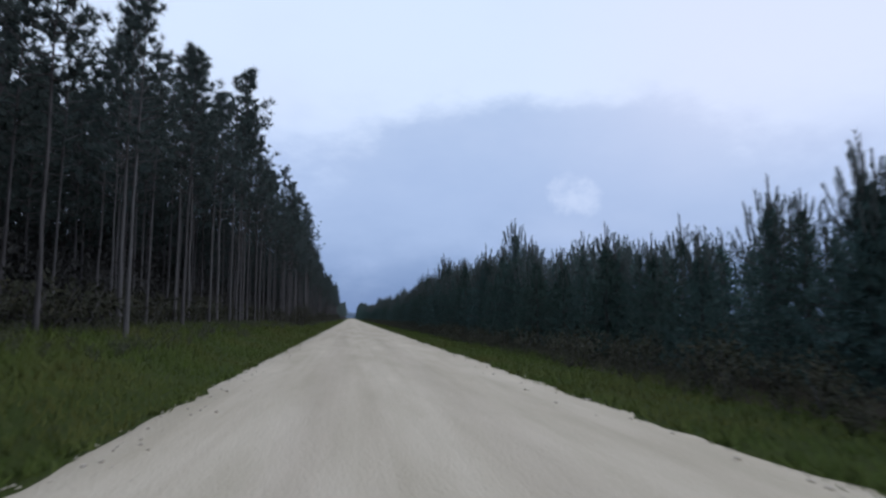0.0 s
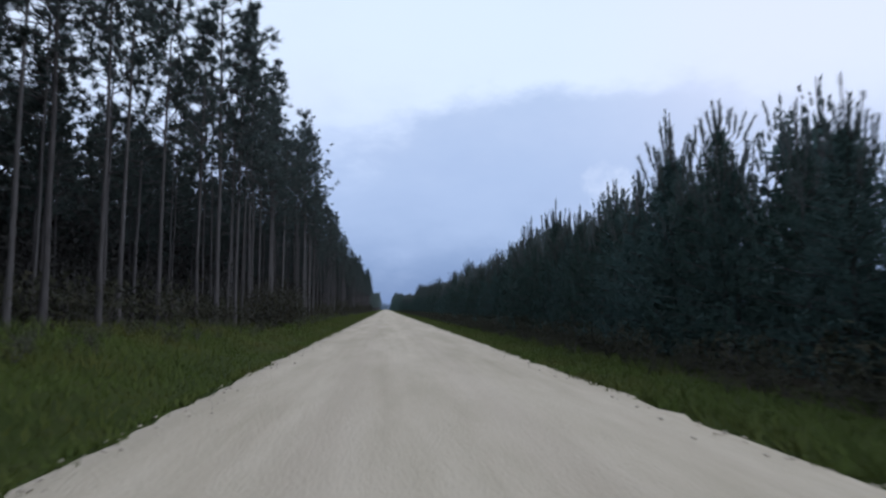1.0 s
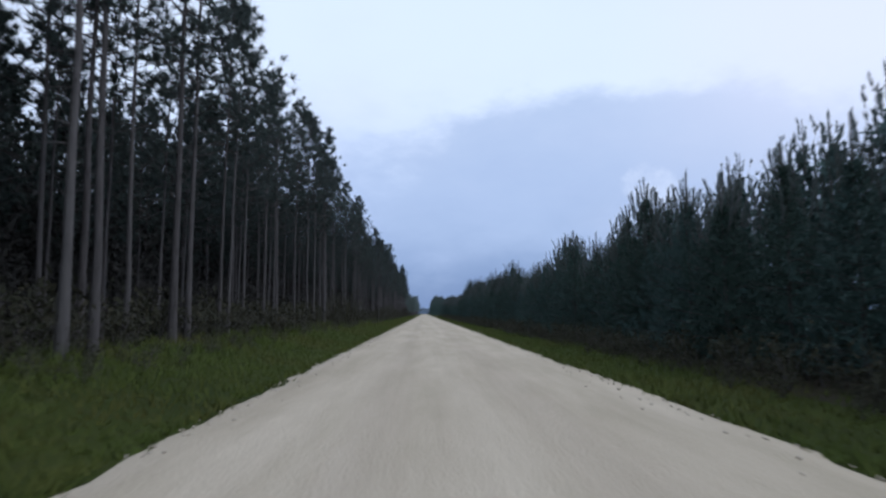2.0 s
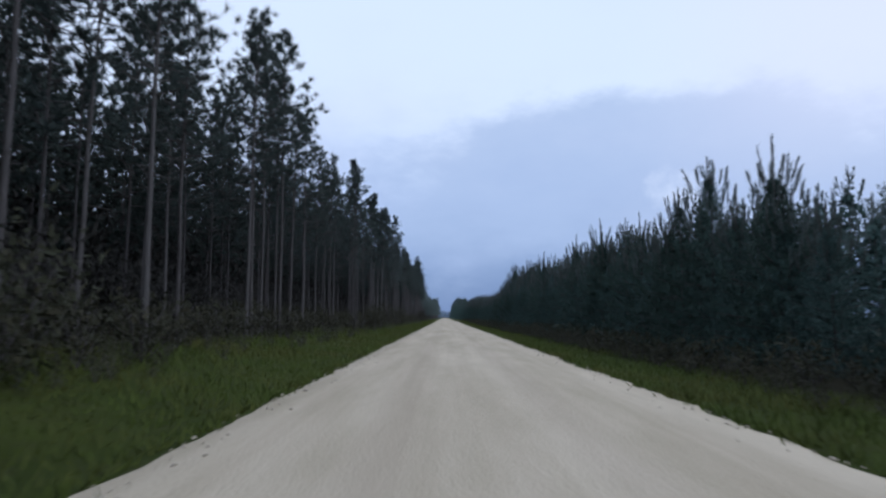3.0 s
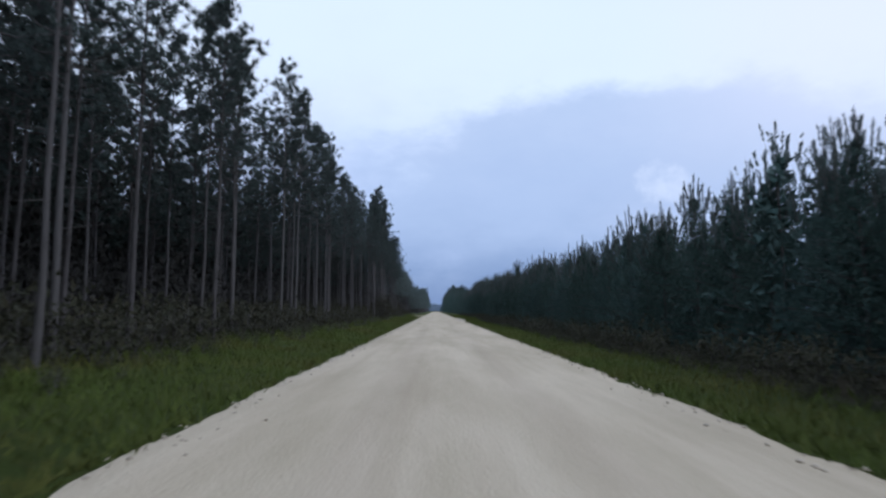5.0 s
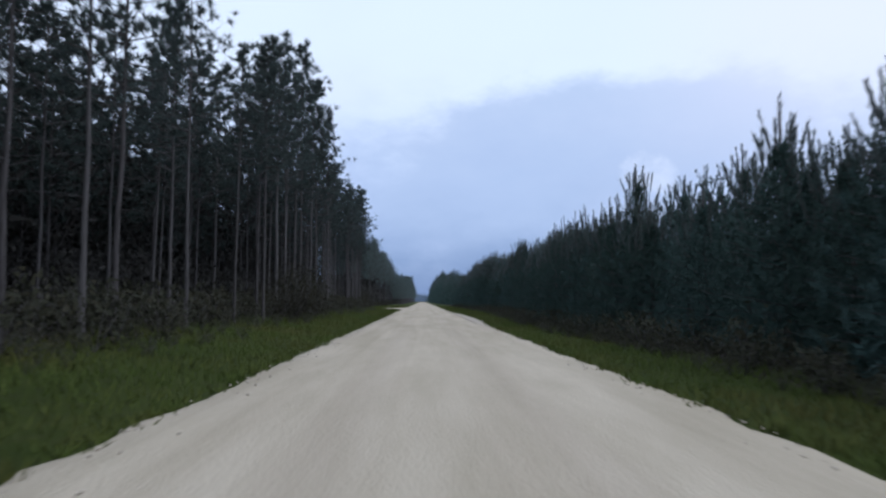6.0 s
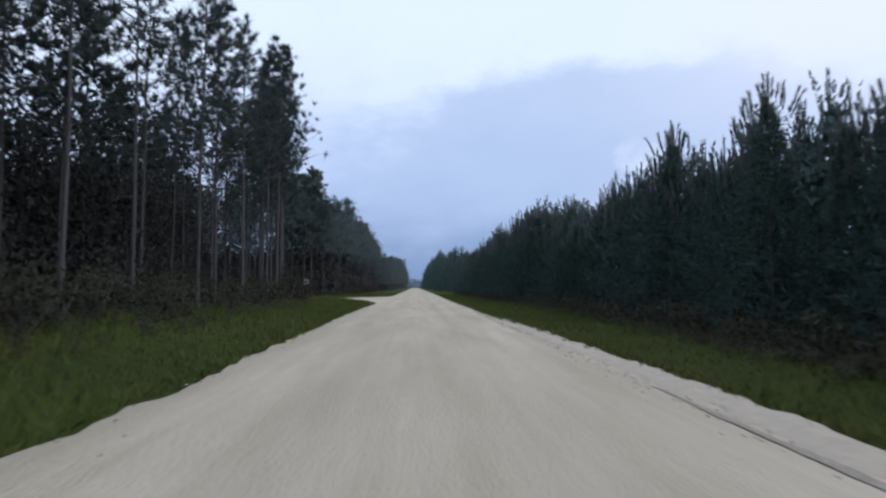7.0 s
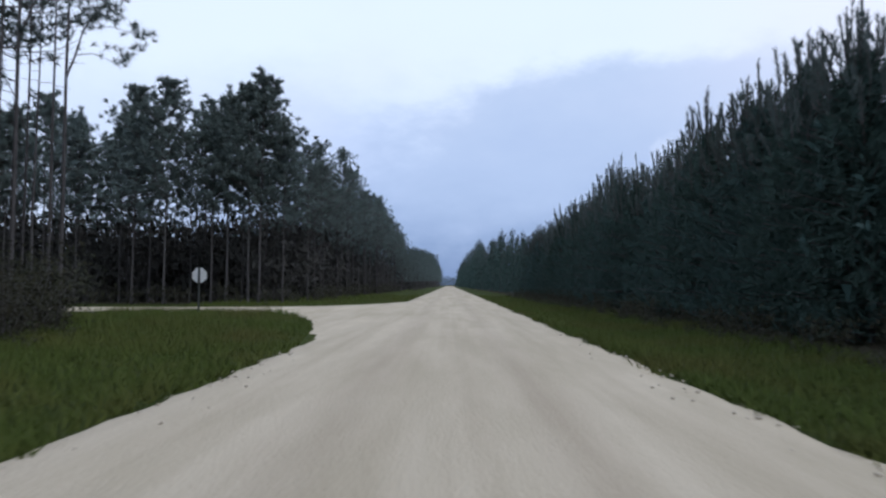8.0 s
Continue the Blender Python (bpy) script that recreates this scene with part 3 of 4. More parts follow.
def build_west_pines():
    front, second, thin = [], [], []
    tops = (14.4, 12.8, 15.4, 13.6, 14.8, 11.8)
    for h in tops:
        front.append(make_tree("pine_tree", *tall_pine(rng, h, 2, 0.98), TALL_MATS,
                               "tall slender pine with bare grey trunk and dark open crown",
                               "tree", "tall pines along the road"))
    back_tops = (14.6, 13.0, 15.0, 13.8)
    for h in back_tops:
        second.append(make_tree("pine_tree", *tall_pine(rng, h, 1, 1.15, 0.42), TALL_MATS,
                                "tall thin pine standing in the second row of the wood",
                                "tree", "tall pines along the road"))
    for h in (14.0, 15.0):
        thin.append(make_tree("pine_tree", *tall_pine(rng, h, 2, 0.62, 0.74), TALL_MATS,
                              "spindly pine with a small open tuft of crown above its neighbours",
                              "tree", "tall pines along the road"))
    corner = []
    for i, h in enumerate((17.0, 16.2, 16.6)):
        corner.append(make_tree("pine_tree", *tall_pine(rng, h, 2, 1.0, 0.68, i == 0), TALL_MATS,
                                "very tall pine with a long bare trunk at the wood's corner",
                                "tree", "tall pines along the road"))
    plant(corner, [(x, y, 0, rng.uniform(0, 6.28) * (k != 1.001), k) for x, y, k in (
        (-13.3, 316.0, 1.001), (-13.8, 316.2, 1.02), (-17.0, 320.0, 0.95), (-17.6, 320.4, 0.9), (-20.5, 318.5, 1.0),
        (-15.4, 314.5, 1.0), (-12.6, 312.6, 1.0), (-10.9, 309.6, 0.95))])
    rows_a, rows_b = [], []
    y = 4.0
    while y < 308:
        for row, places, made in ((0, rows_a, tops), (1, rows_b, back_tops)):
            if row and y > 284:
                places, made = rows_a, tops
            x = west_forest_edge(y) - row * 2.4 + rng.normal() * 0.45
            yy = y + row * 1.2 + rng.normal() * 0.5
            z = ground_height(x, yy) - 0.05
            tall = (west_top(yy) - z) * rng.uniform(0.86, 1.02 - 0.04 * row) / made[len(places) % len(made)]
            places.append((x, yy, z, rng.uniform(0, 6.28), tall))
        y += 2.15 + 0.9 * (y > 268) + max(0.0, rng.normal()) * 0.35
    # a few trees stand above the rest
    for y, top in ((37.5, 15.2), (63.0, 15.6), (74.0, 15.0), (87.0, 16.4), (91.5, 16.2), (137.0, 12.5), (166.5, 11.6), (271.0, 14.6), (294.0, 13.4), (297.0, 13.8), (300.0, 13.4)):
        x = west_forest_edge(y) + 0.2 + rng.normal() * 0.2
        rows_a.append((x, y, ground_height(x, y) - 0.05, rng.uniform(0, 6.28), top / tops[len(rows_a) % len(tops)]))
    plant(front, rows_a)
    plant(second, rows_b)
    plant(thin, [(-6.8, y, ground_height(-6.8, y) - 0.05, rng.uniform(0, 6.28), top / (14.0, 15.0)[i % 2])
                 for i, (y, top) in enumerate(((155.8, 11.9), (193.8, 14.1), (66.0, 15.0), (259.0, 15.0), (175.6, 12.1), (197.8, 12.4)))])
    # deeper rows of the plantation
    near = [tall_pine(rng, h, 1, 1.52, 0.38) for h in (13.0, 13.8, 12.4, 13.4)]
    back = [tall_pine(rng, h, 0, 1.52, 0.31) for h in (13.2, 14.0, 12.4)]
    rows_near, rows_back = [], []
    y = -14.0
    while y < 312:
        lower = 0.15 if 54 < y < 108 or 220 < y < 264 else 0.0      # younger stands
        for row in range(2 + (y > 284), 7 if y < 268 else 5):
            x = west_forest_edge(y) - row * 2.5 + rng.normal() * 0.4
            spot = (x, y + rng.normal() * 0.5, ground_height(x, y) - 0.05, rng.uniform(0, 6.28), (rng.uniform(0.80, 1.00) - lower) * (0.35 + 0.65 * west_top(y) / 13.0))
            (rows_near if row < 3 else rows_back).append(spot)
        y += 2.8 if y < 268 else 3.7
    stuff("pine_woods", scatter_mesh("pine_woods", near, rows_near, TALL_MATS),
          "dense rows of tall pines deeper in the plantation", "woods")
    stuff("pine_woods", scatter_mesh("pine_woods", back, rows_back, TALL_MATS),
          "rearmost shadowy rows of tall pines in the plantation", "woods")


def build_far_pines():
    """The plantation beyond the side road, and the far ends of both sides."""
    protos = []
    for h in (14.2, 13.0, 15.2, 13.6):
        w, g = tall_pine(rng, h, 2, 1.55, 0.44)
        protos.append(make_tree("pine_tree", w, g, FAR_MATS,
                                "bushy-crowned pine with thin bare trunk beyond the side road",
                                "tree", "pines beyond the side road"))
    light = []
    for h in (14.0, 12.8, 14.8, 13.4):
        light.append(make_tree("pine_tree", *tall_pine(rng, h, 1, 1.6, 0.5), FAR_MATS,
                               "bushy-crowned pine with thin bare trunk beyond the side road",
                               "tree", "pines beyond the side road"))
    places = [(-12.0, 334.2, 0, 1.0, 1.02), (-14.3, 334.8, 0, 2.0, 1.02), (-20.2, 334.4, 0, 4.0, 0.91)]
    for i in range(22):
        places.append((-10.5 - 2.3 * i + rng.normal() * 0.3, 334.5 + rng.normal() * 0.6, 0, rng.uniform(0, 6.28), rng.uniform(0.78, 0.98)))
    plant(protos, places)
    places = []
    for i in range(36):
        places.append((-10.0 + rng.normal() * 0.4, 338 + 2.5 * i, 0, rng.uniform(0, 6.28), rng.uniform(0.68, 0.84) + (0.09 if 5 < i < 26 else 0.0)))
    plant(light, places)
    kinds = [tall_pine(rng, h, 0, 1.35, 0.40) for h in (13.4, 14.2, 12.6)]
    deep = []
    for j in range(1, 4):
        for i in range(20):
            deep.append((-12.5 - 2.5 * i + rng.normal() * 0.5, 334.5 + 3.0 * j + rng.normal() * 0.5, 0, rng.uniform(0, 6.28), rng.uniform(0.85, 1.08)))
    for j in range(28):
        for i in range(1, 4):
            deep.append((-10.0 - 2.5 * i + rng.normal() * 0.4, 352 + 2.8 * j, 0, rng.uniform(0, 6.28), rng.uniform(0.75, 0.98)))
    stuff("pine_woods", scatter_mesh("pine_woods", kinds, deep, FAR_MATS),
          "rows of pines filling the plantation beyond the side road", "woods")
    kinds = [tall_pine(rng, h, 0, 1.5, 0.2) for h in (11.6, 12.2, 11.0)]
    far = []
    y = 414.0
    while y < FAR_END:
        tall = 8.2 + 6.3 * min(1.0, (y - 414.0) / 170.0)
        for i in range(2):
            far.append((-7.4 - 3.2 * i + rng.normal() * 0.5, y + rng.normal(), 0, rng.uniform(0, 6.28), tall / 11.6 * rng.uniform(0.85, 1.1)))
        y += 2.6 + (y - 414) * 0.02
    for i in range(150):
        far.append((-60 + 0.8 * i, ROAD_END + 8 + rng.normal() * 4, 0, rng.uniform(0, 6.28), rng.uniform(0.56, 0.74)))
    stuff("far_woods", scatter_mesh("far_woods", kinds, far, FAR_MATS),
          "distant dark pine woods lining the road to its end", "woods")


# ---------------------------------------------------------------- young pines, east of the road
EAST_Y = (0, 8, 11, 16, 22, 30, 45, 60, 80, 118, 124, 126, 130, 150, 172, 188, 204, 218, 236, 262, 275, 285, 297, 308, 320, 340)
EAST_TOP = (4.3, 4.2, 3.7, 3.6, 4.3, 4.9, 5.5, 6.0, 5.7, 5.4, 3.6, 3.8, 5.2, 5.5, 6.2, 6.2, 5.4, 5.0, 5.1, 5.6, 6.0, 6.8, 6.3, 7.7, 7.9, 7.4)


def east_row(y):
    """x of the first row and tree height on the east side."""
    return 7.7 + 1.6 * min(1.0, max(0.0, (y - 255) / 30.0)), float(np.interp(y, EAST_Y, EAST_TOP))


def build_east_pines():
    protos = []
    tops = (6.0, 5.4, 6.4, 5.7, 6.2, 5.0)
    for h in tops:
        w, g, c = young_pine(rng, h, 2)
        protos.append(make_tree("young_pine", w, g, YOUNG_MATS,
                                "bushy young pine clothed to the ground with upright pale shoots",
                                "tree", "young pines along the road", c))
    places = []
    y = 3.0
    while y < 365:
        x, h = east_row(y)
        places.append((x + rng.normal() * 0.3, y + rng.normal() * 0.25, -0.06, rng.uniform(0, 6.28), h * rng.uniform(0.89, 1.07) / tops[len(places) % len(tops)]))
        y += 1.85
    # a few trees stand above the rest
    for y, top in ((7.2, 4.4), (8.7, 4.3), (11.0, 4.1), (19.0, 4.4), (30.2, 6.3), (37.0, 5.8), (51.5, 6.3), (54.0, 6.9), (66.0, 6.5), (71.0, 6.4), (97.0, 6.2), (127.3, 5.7),
                   (131.0, 6.1), (144.0, 6.3), (150.0, 6.3), (162.0, 6.5), (170.0, 6.6), (173.0, 6.9), (182.5, 7.3), (185.0, 6.9), (193.0, 6.5),
                   (232.5, 5.7), (234.6, 5.4), (238.0, 5.8), (247.0, 6.2), (254.0, 5.8), (256.5, 5.9), (259.5, 6.1), (262.5, 5.9), (265.5, 5.8), (284.0, 7.2), (309.0, 7.8), (313.0, 7.9)):
        places.append((east_row(y)[0] - 0.15, y, -0.06, rng.uniform(0, 6.28), top / tops[len(places) % len(tops)]))
    plant(protos, places)
    kinds = [young_pine(rng, h, 0) for h in (6.0, 5.5, 6.3, 5.7)]
    deep = []
    y = -14.0
    while y < 365:
        x, h = east_row(y)
        for row in range(1, 5):
            deep.append((x + 1.6 * row - 0.6 + rng.normal() * 0.3, y + rng.normal() * 0.4, 0, rng.uniform(0, 6.28), h / 5.8 * rng.uniform(0.88, 1.06)))
        y += 1.75
    stuff("young_pine_woods", scatter_mesh("young_pine_woods", kinds, deep, YOUNG_MATS),
          "close-planted young pines behind the roadside row", "woods")
    kinds = [young_pine(rng, h, 0) for h in (7.2, 8.0, 7.6)]
    far = []
    y = 366.0
    while y < FAR_END:
        k = min(1.0, (y - 366.0) / 70.0)
        tall = 7.4 + 3.4 * k + 2.4 * min(1.0, max(0.0, (y - 436.0) / 150.0))
        for row in range(2):
            far.append((9.3 - 1.9 * k + 2.2 * row + rng.normal() * 0.3, y + rng.normal() * 0.6, 0, rng.uniform(0, 6.28), tall / 7.6 * rng.uniform(0.72, 1.14)))
        y += 2.2 + (y - 366) * 0.022
    for i in range(70):
        far.append((-42 + 1.2 * i, ROAD_END + 14 + rng.normal() * 2, 0, rng.uniform(0, 6.28), rng.uniform(0.82, 0.98)))
    stuff("far_young_woods", scatter_mesh("far_young_woods", kinds, far, YOUNG_MATS),
          "distant young pine woods lining the road", "woods")


build_west_pines()
build_far_pines()
build_east_pines()


# ---------------------------------------------------------------- underbrush and grass
def build_brush():
    kinds = [shrub(rng, 1.0, 105, 0.14, 5) for _ in range(5)]
    spots = []
    y = -6.0
    while y < 316:
        e = west_forest_edge(y)
        for k in range(1 + (y < 58), 4):
            x = e + 1.5 - k * 1.0 + rng.normal() * 0.35
            spots.append((x, y + rng.normal() * 0.4, ground_height(x, y) - 0.05, rng.uniform(0, 6.28), rng.uniform(0.55, 1.0) + 0.15 * k))
        if y > 58 and rng.random() < 0.35:
            x = e + 1.3 + rng.normal() * 0.4
            spots.append((x, y, ground_height(x, y) - 0.05, rng.uniform(0, 6.28), rng.uniform(0.25, 0.5)))
        y += 0.85
    for i in range(60):
        spots.append((-9.5 - 0.8 * i, 333.0 + rng.normal() * 0.4, 0, rng.uniform(0, 6.28), rng.uniform(0.7, 1.3)))
        spots.append((-9.3 + rng.normal() * 0.4, 335 + 1.2 * i, 0, rng.uniform(0, 6.28), rng.uniform(0.7, 1.3)))
    stuff("underbrush", scatter_mesh("underbrush", kinds, spots, [MAT_BARK, MAT_BRUSH]),
          "dark waist-high underbrush along the wood's edge", "bushes")
    # taller scrub between the trunks
    kinds, fine = [shrub(rng, 3.0, 160, 0.37, 6) for _ in range(5)], [shrub(rng, 3.0, 420, 0.2, 8) for _ in range(5)]
    spots, near = [], []
    y = -10.0
    while y < 314:
        e = west_forest_edge(y)
        near.append((e - 5.0 + rng.normal() * 1.0, y + rng.normal() * 0.8, ground_height(e - 5.0, y) - 0.1, rng.uniform(0, 6.28), rng.uniform(0.8, 1.2)))
        for x in (e - 9, e - 13, e - 17):
            spots.append((x + rng.normal() * 1.0, y + rng.normal() * 0.8, ground_height(x, y) - 0.1, rng.uniform(0, 6.28), rng.uniform(0.6, 1.0) + (e - x) * 0.045))
        y += 2.1
    y = -20.0
    while y < 312:
        for k in range(2):
            spots.append((west_forest_edge(y) - 18 - 3.5 * k + rng.normal() * 0.8, y + rng.normal() * 0.5, 0, rng.uniform(0, 6.28), rng.uniform(1.9, 2.6) + 0.3 * k))
        y += 1.7
    for i in range(30):
        for k in range(4):
            spots.append((-13 - 2.0 * i + rng.normal() * 0.6, 338 + 4 * k + rng.normal(), 0, rng.uniform(0, 6.28), rng.uniform(1.3, 1.9) + 0.15 * k))
    for i in range(44):
        spots.append((-13 - 1.4 * i, 356 + rng.normal(), 0, rng.uniform(0, 6.28), rng.uniform(1.9, 2.5)))
    for i in range(60):
        spots.append((-13 + rng.normal(), 338 + 2.2 * i, 0, rng.uniform(0, 6.28), rng.uniform(0.9, 1.5)))
        spots.append((-18 + rng.normal(), 358 + 2.2 * i, 0, rng.uniform(0, 6.28), rng.uniform(1.8, 2.6)))
    y = 440.0
    while y < FAR_END:
        spots.append((-14 + rng.normal(), y, 0, rng.uniform(0, 6.28), rng.uniform(1.6, 2.4)))
        spots.append((-10.5 + rng.normal() * 0.5, y + 1, 0, rng.uniform(0, 6.28), rng.uniform(0.5, 1.0)))
        y += 3.0 + (y - 440) * 0.03
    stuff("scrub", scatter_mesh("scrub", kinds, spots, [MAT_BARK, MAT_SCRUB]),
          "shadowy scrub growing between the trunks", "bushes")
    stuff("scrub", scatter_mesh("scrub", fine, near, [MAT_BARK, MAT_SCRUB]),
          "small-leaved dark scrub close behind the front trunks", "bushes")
    # leafy midstory at the back of the wood
    kinds, fine = [shrub(rng, 8.8, 850, 0.46, 9) for _ in range(4)], [shrub(rng, 8.8, 2600, 0.26, 14) for _ in range(4)]
    spots, near = [], []
    y = -20.0
    while y < 316:
        spots.append((west_forest_edge(y) - 25 + rng.normal(), y + rng.normal() * 0.4, 0, rng.uniform(0, 6.28), rng.uniform(0.85, 1.15)))
        y += 1.9
    y = -20.0
    while y < 316:
        spots.append((west_forest_edge(y) - 20 + rng.normal(), y + rng.normal() * 0.4, 0, rng.uniform(0, 6.28), rng.uniform(0.75, 1.0)))
        y += 2.4
    y = -8.0
    while y < 318:
        spots.append((west_forest_edge(y) - 13 + rng.normal() * 1.2, y + rng.normal() * 0.6, 0, rng.uniform(0, 6.28), rng.uniform(0.75, 1.0)))
        y += 1.9
    y = -6.0
    while y < 245:
        spots.append((west_forest_edge(y) - 9.5 + rng.normal() * 0.8, y + rng.normal() * 0.5, 0, rng.uniform(0, 6.28), rng.uniform(0.6, 0.85)))
        y += 2.2
    while y < 318:
        near.append((west_forest_edge(y) - 9 + rng.normal() * 0.8, y + rng.normal() * 0.4, 0, rng.uniform(0, 6.28), rng.uniform(0.8, 1.05)))
        y += 1.7
    for i in range(26):
        spots.append((-14 - 2.1 * i + rng.normal() * 0.5, 345 + rng.normal() * 1.5, 0, rng.uniform(0, 6.28), rng.uniform(0.6, 0.82)))
        spots.append((-15.5 + rng.normal() * 0.6, 348 + 2.6 * i, 0, rng.uniform(0, 6.28), rng.uniform(0.6, 0.9)))
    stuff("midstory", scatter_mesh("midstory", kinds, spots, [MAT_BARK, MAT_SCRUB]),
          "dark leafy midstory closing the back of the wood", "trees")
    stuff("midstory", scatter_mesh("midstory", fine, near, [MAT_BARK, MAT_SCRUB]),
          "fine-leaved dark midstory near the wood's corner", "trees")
    # coarse weeds at the foot of the young pines
    kinds = [shrub(rng, 0.9, 110, 0.12, 5) for _ in range(4)]
    spots = []
    y = 0.0
    while y < 362:
        x, h = east_row(y)
        for k in range(2):
            spots.append((rng.uniform(4.9, 5.8) + east_turf(y) - 5.7, y + rng.uniform(0, 1), -0.14, rng.uniform(0, 6.28), rng.uniform(0.28, 0.5)))
            spots.append((rng.uniform(east_turf(y) - 0.3, x - 1.0), y + rng.uniform(0, 1), -0.14, rng.uniform(0, 6.28), rng.uniform(0.45, 0.85)))
        for k in range(2):
            spots.append((x - 1.7 + k * 0.9 + rng.normal() * 0.35, y + rng.normal() * 0.4, -0.1, rng.uniform(0, 6.28), rng.uniform(0.5, 1.1)))
        y += 1.0
    stuff("weeds", scatter_mesh("weeds", kinds, spots, [MAT_BARK, MAT_WEED]),
          "coarse dark weeds at the foot of the young pines", "weeds")
    # coarse weeds along the top of the west bank
    spots = []
    y = 2.0
    while y < 300:
        for k in range(2):
            x = west_forest_edge(y) + 2.0 * rng.random() ** 1.5 + 0.1
            spots.append((x, y + rng.uniform(0, 0.6), ground_height(x, y) - 0.06, rng.uniform(0, 6.28), rng.uniform(0.25, 0.5)))
        y += 0.6
    stuff("weeds", scatter_mesh("weeds", kinds, spots, [MAT_BARK, MAT_WEED]),
          "low dark weeds where the grass meets the wood", "weeds")


def build_grass():
    heap = Heap()
    n = 370000
    y = rng.uniform(2, 365, n)
    y = np.where(rng.random(n) < 0.25, rng.uniform(285, 330, n), y)
    west = rng.random(n) < 0.55
    u = rng.random(n)
    edge = np.array([west_forest_edge(b) for b in y])
    half = road_left(y)
    x = np.where(west, -half - 0.02 + u * (edge + half - 0.2), road_right(y) + 0.02 + u ** 1.3 * (3.2 + 1.2 * np.clip((y - 255) / 30, 0, 1)))
    mouth = np.array([side_edges(a) for a in x])
    keep = ~((x < -2) & (y > mouth[:, 0] - 0.1) & (y < mouth[:, 1] + 0.1))
    x, y = x[keep], y[keep]
    z = np.array([ground_height(a, b) for a, b in zip(x, y)]) - 0.03
    tall = 0.10 + 0.16 * np.array([max(0.0, noise.noise((a * 0.5, b * 0.3, 2.0)) + 0.3) for a, b in zip(x, y)]) + 0.14 * np.clip((-x - 5.0) / 2.0, 0, 1)
    c = np.column_stack([x, y, z])
    d = unit(rng.normal(size=c.shape) * [0.5, 0.5, 0.1] + [0, 0, 1.0])
    blades(heap, c, d, tall * rng.uniform(0.6, 1.4, len(c)), 0.024, rng)
    # ragged tufts creeping on to the road
    m = 1900
    ty = rng.uniform(3, 330, m)
    side = np.where(rng.random(m) < 0.5, -1.0, 1.0)
    tx = side * (np.where(side > 0, road_right(ty), road_left(ty)) + rng.normal(size=m) * 0.06 + 0.07)
    ok = ~((tx < 0) & (ty > SIDE_Y0 - 16) & (ty < SIDE_Y1 + 12))
    tx, ty = tx[ok], ty[ok]
    k = 16
    c = np.column_stack([np.repeat(tx, k), np.repeat(ty, k), np.full(len(tx) * k, -0.03)])
    c[:, :2] += rng.normal(size=(len(c), 2)) * [0.07, 0.12]
    d = unit(rng.normal(size=c.shape) * [0.7, 0.7, 0.1] + [0, 0, 1.0])
    blades(heap, c, d, rng.uniform(0.08, 0.2, len(c)), 0.028, rng)
    v, f = heap.arrays()
    stuff("grass", tri_mesh("grass", v, f, [MAT_GRASS]), "short green roadside grass on the verges", "grass")


def build_bushes():
    protos = []
    for _ in range(3):
        root = tagged(new("bush"), "dark rounded bush at the edge of the pine wood", "bush", "bushes at the wood's edge")
        wood, green = shrub(rng, 1.9, 900, 0.11, 12)
        part("woody_base", tri_mesh("woody_base", *wood, [MAT_BARK]), root)
        part("foliage", tri_mesh("foliage", *green, [MAT_BRUSH]), root)
        protos.append(root)
    places = []
    for y0, n in ((66.0, 6), (118.0, 2), (160.0, 4), (188.0, 4), (252.0, 5), (296.0, 9)):
        for k in range(n):
            y = y0 + 2.1 * k + rng.normal() * 0.3
            x = west_forest_edge(y) + 0.9 + rng.normal() * 0.3
            places.append((x, y, ground_height(x, y) - 0.05, rng.uniform(0, 6.28), rng.uniform(0.8, 1.25)))
    plant(protos, places)


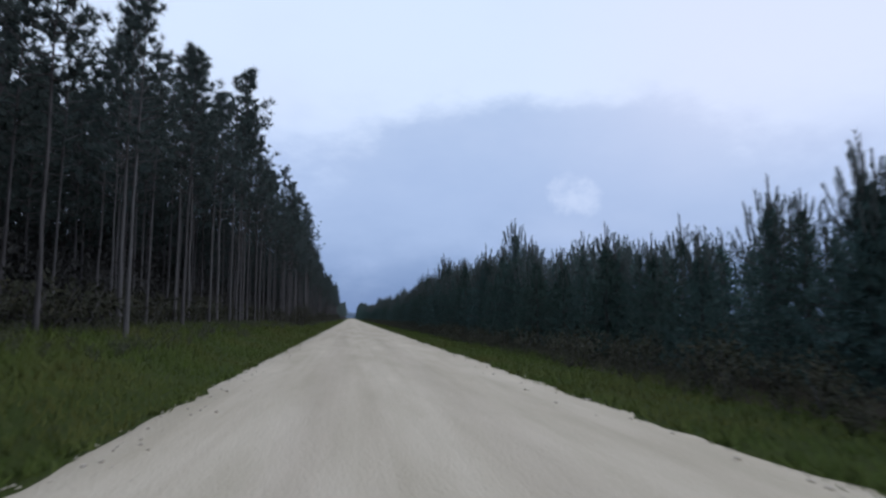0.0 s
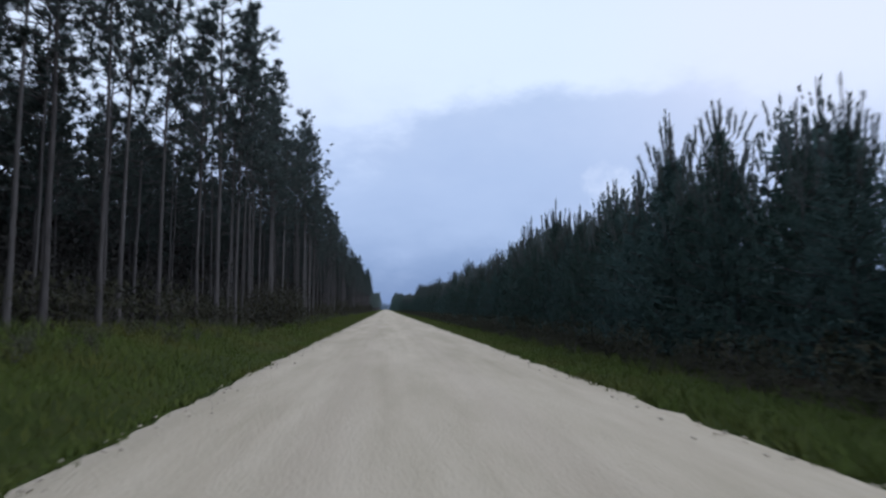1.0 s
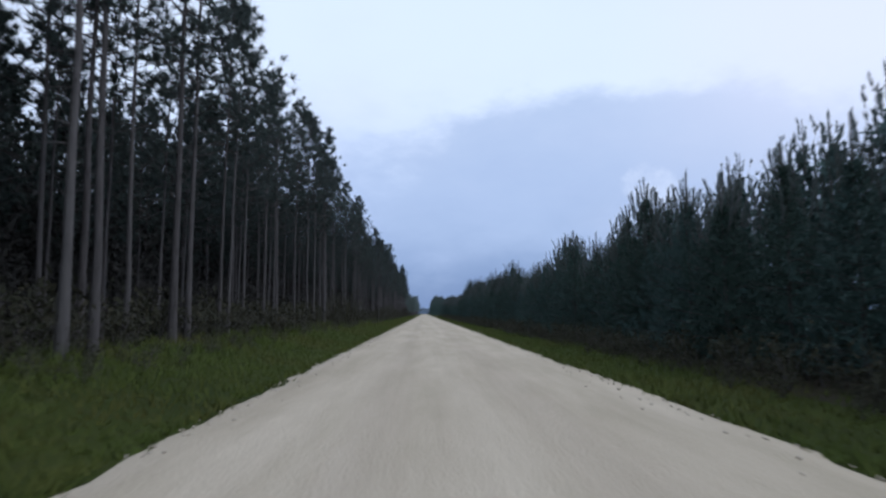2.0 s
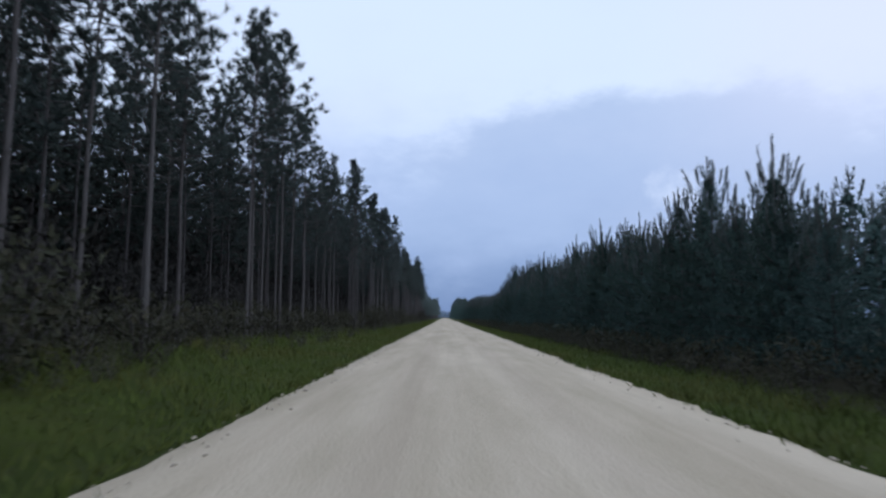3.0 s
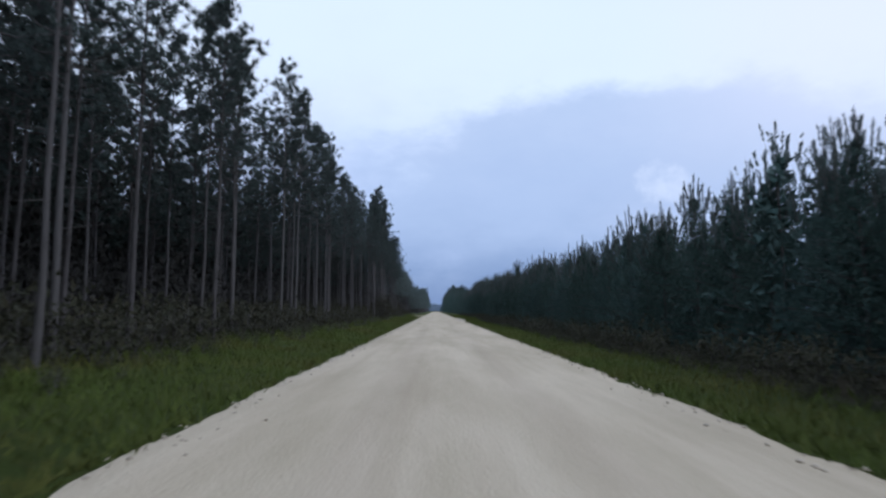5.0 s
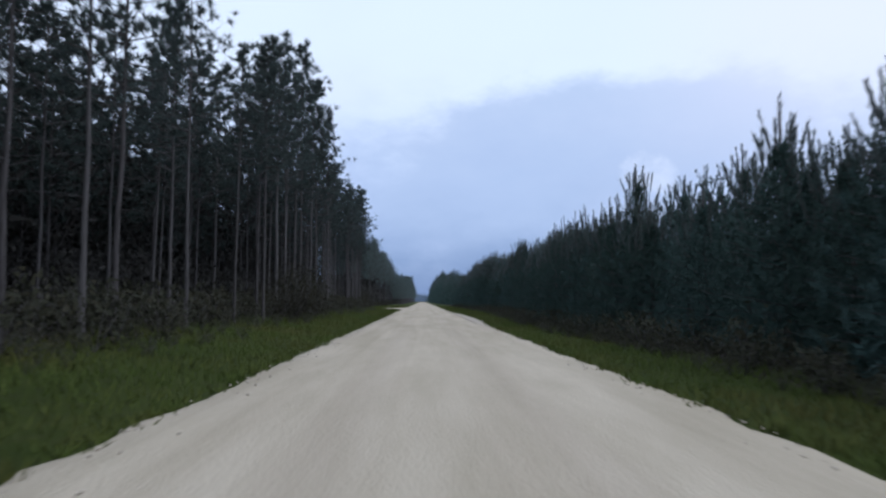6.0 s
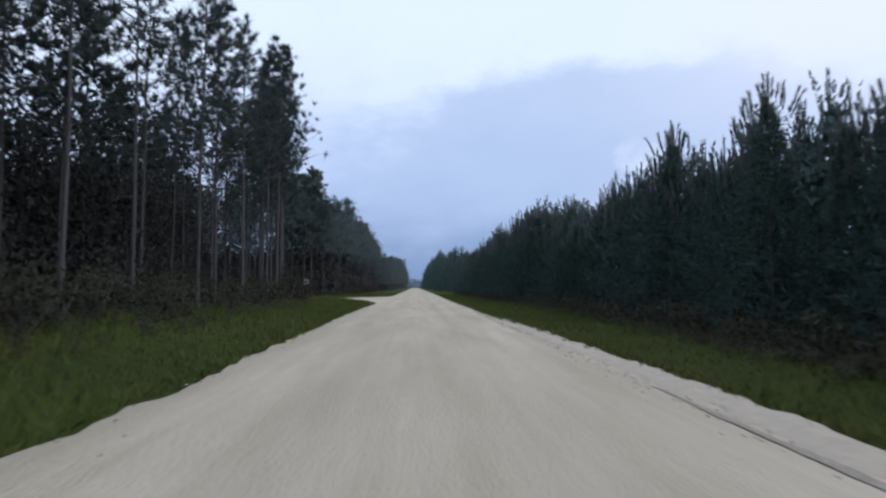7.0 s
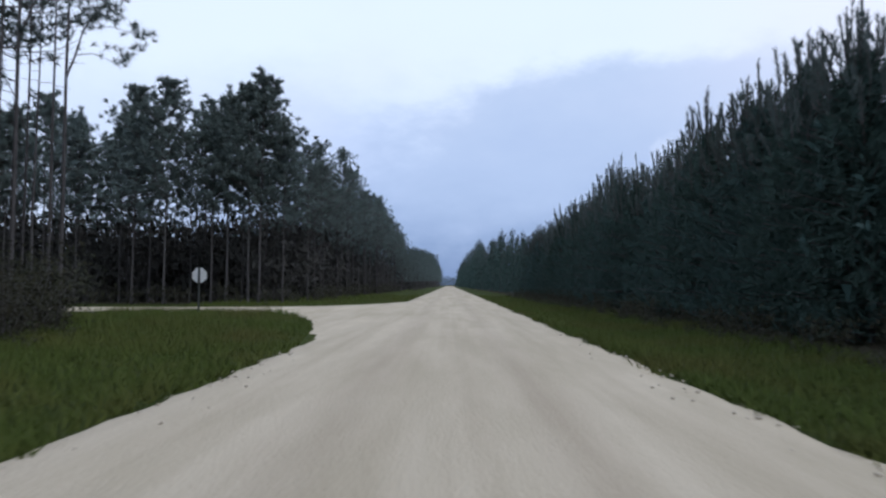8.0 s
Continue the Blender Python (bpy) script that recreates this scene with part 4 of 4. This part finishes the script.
def build_gravel():
    """Loose stones along the road's edges and a low graded ridge on the east edge."""
    heap = Heap()
    tetra = np.array([(1, 0, -0.35), (-0.5, 0.87, -0.35), (-0.5, -0.87, -0.35), (0, 0, 0.75), (0.7, 0.6, 0.2), (-0.75, 0.1, 0.3)])
    faces = [(0, 4, 3), (4, 1, 3), (1, 5, 3), (5, 2, 3), (2, 0, 3), (0, 1, 4), (1, 2, 5), (0, 2, 1)]
    for i in range(4000):
        loose = i >= 3400
        y = rng.uniform(257, 290) if loose else rng.uniform(2, 325)
        ridge = 256 < y < 290 and rng.random() < 0.6 and not loose
        side = 1.0 if ridge else rng.choice((-1.0, 1.0))
        x = side * (3.02 + rng.normal() * 0.2 if ridge else float(road_half(y)) - abs(rng.normal()) * 0.28)
        if loose:
            x = 2.68 + rng.normal() * 0.13
        if side < 0 and y > SIDE_Y0 - 17:
            continue
        r = rng.uniform(0.010, 0.03) if loose else rng.uniform(0.010, 0.028)
        a = rng.uniform(0, 6.28)
        v = tetra * r * rng.uniform(0.7, 1.3, 3)
        c, q = math.cos(a), math.sin(a)
        v = np.column_stack([v[:, 0] * c - v[:, 1] * q, v[:, 0] * q + v[:, 1] * c, v[:, 2]])
        heap.add(v + (x, y, 0.002 + 0.06 * (1 - (x / HALF_ROAD) ** 2) * 0.8 + r * 0.2), faces)
    v, f = heap.arrays()
    stuff("gravel", tri_mesh("gravel", v, f, [MAT_STONE]), "loose pale limerock stones along the road's edges", "gravel")
    # darker scraped groove beside the clods, a thin strip laid on the road
    v, f = [], []
    ys = np.arange(258.4, 269.6, 0.12)
    cols = (-1.0, -0.5, 0.0, 0.5, 1.0)
    for y in ys:
        u = (y - 258.4) / 11.2
        wide = 0.015 + 0.09 * math.sin(math.pi * u) * (1.0 - 0.4 * u)
        wide *= max(0.2, 0.9 + 0.6 * noise.noise((y * 0.8, 4, 9)) + 0.5 * noise.noise((y * 2.3, 1, 9)))
        x = 2.54 + 0.13 * u + 0.05 * noise.noise((y * 0.5, 6, 6))
        for k in cols:
            xx = x + k * wide * (1 + 0.35 * noise.noise((y * 2.9, k, 3)))
            lift = 0.001 + 0.006 * (1 - abs(k)) * (1 + 1.2 * noise.noise((xx * 9, y * 3, 1)))
            v.append((xx, y, 0.05 - 0.06 * (xx / float(road_right(y))) ** 2 + 0.008 + lift))
    w = len(cols)
    for j in range(len(ys) - 1):
        for i in range(w - 1):
            a = j * w + i
            f += [(a, a + 1, a + w + 1), (a, a + w + 1, a + w)]
    tagged(new("wheel_rut", tri_mesh("wheel_rut", v, f, [MAT_RUT])), "dark grey groove scraped into the limerock", "rut", kind="structure")
    # graded ridge
    v, f = [], []
    ys = np.arange(255.0, 290.0, 0.1)
    prof = [(-0.40, -0.012), (-0.3, 0.012), (-0.2, 0.03), (-0.1, 0.022), (0.0, 0.03), (0.1, 0.034), (0.2, 0.025), (0.3, 0.012), (0.38, -0.02)]
    for y in ys:
        grow = min(1.0, (y - 255.0) / 4.0, (289.9 - y) / 8.0)
        for dx, dz in prof:
            n = noise.noise((dx * 5, y * 1.3, 3.0)) + 0.8 * noise.noise((dx * 9, y * 3.1, 5.0))
            v.append((2.9 + 0.15 * min(1.0, (y - 255) / 14.0) * min(1.0, max(0.0, (294.0 - y) / 20.0)) + dx * (0.85 + 0.3 * n) * (0.5 + 0.5 * grow) + 0.10 * noise.noise((y * 0.5, 1, 1)), y, 0.002 + dz * max(0.0, 0.9 + 1.6 * n) * max(0.05, grow)))
    w = len(prof)
    for j in range(len(ys) - 1):
        for i in range(w - 1):
            a = j * w + i
            f += [(a, a + 1, a + w + 1), (a, a + w + 1, a + w)]
    stuff("gravel_ridge", tri_mesh("gravel_ridge", v, f, [MAT_CLOD], None, False),
          "low ridge of loose graded limerock along the road edge", "gravel")


build_brush()
build_bushes()
build_gravel()
build_grass()


# ---------------------------------------------------------------- road sign by the side road
def build_sign():
    m = plain_material("weathered_sign_metal", (0.66, 0.67, 0.68), (0.80, 0.80, 0.80), 14.0, 0.5, 0.0)
    g = plain_material("galvanised_post", (0.06, 0.065, 0.06), (0.11, 0.115, 0.11), 30.0, 0.6, 0.3)
    root = tagged(new("road_sign"), "octagonal road sign showing its pale bare back on a post", "road sign")
    root.matrix_basis = pose(-10.1, 320.0, 0.0, 0, 0, 0)
    bm = bmesh.new()
    bmesh.ops.create_cone(bm, segments=8, radius1=0.32, radius2=0.32, depth=0.006, cap_ends=True)
    bmesh.ops.rotate(bm, verts=bm.verts, matrix=Matrix.Rotation(radians(22.5), 3, "Z"))
    bmesh.ops.rotate(bm, verts=bm.verts, matrix=Matrix.Rotation(radians(90), 3, "X"))
    bmesh.ops.translate(bm, verts=bm.verts, vec=(0, 0.04, 1.56))
    bmesh.ops.bevel(bm, geom=bm.edges[:], offset=0.002, segments=1, affect="EDGES")
    me = bpy.data.meshes.new("plate")
    bm.to_mesh(me)
    me.materials.append(m)
    part("plate", me, root, "pale bare metal back")
    bm = bmesh.new()
    for w, d, yy in ((0.085, 0.008, 0.012), (0.03, 0.03, -0.004)):
        r = bmesh.ops.create_cube(bm, size=1.0)
        bmesh.ops.scale(bm, verts=r["verts"], vec=(w, d, 2.0))
        bmesh.ops.translate(bm, verts=r["verts"], vec=(0, yy, 0.9))
    me = bpy.data.meshes.new("post")
    bm.to_mesh(me)
    me.materials.append(g)
    part("post", me, root, "dark steel channel post")


build_sign()
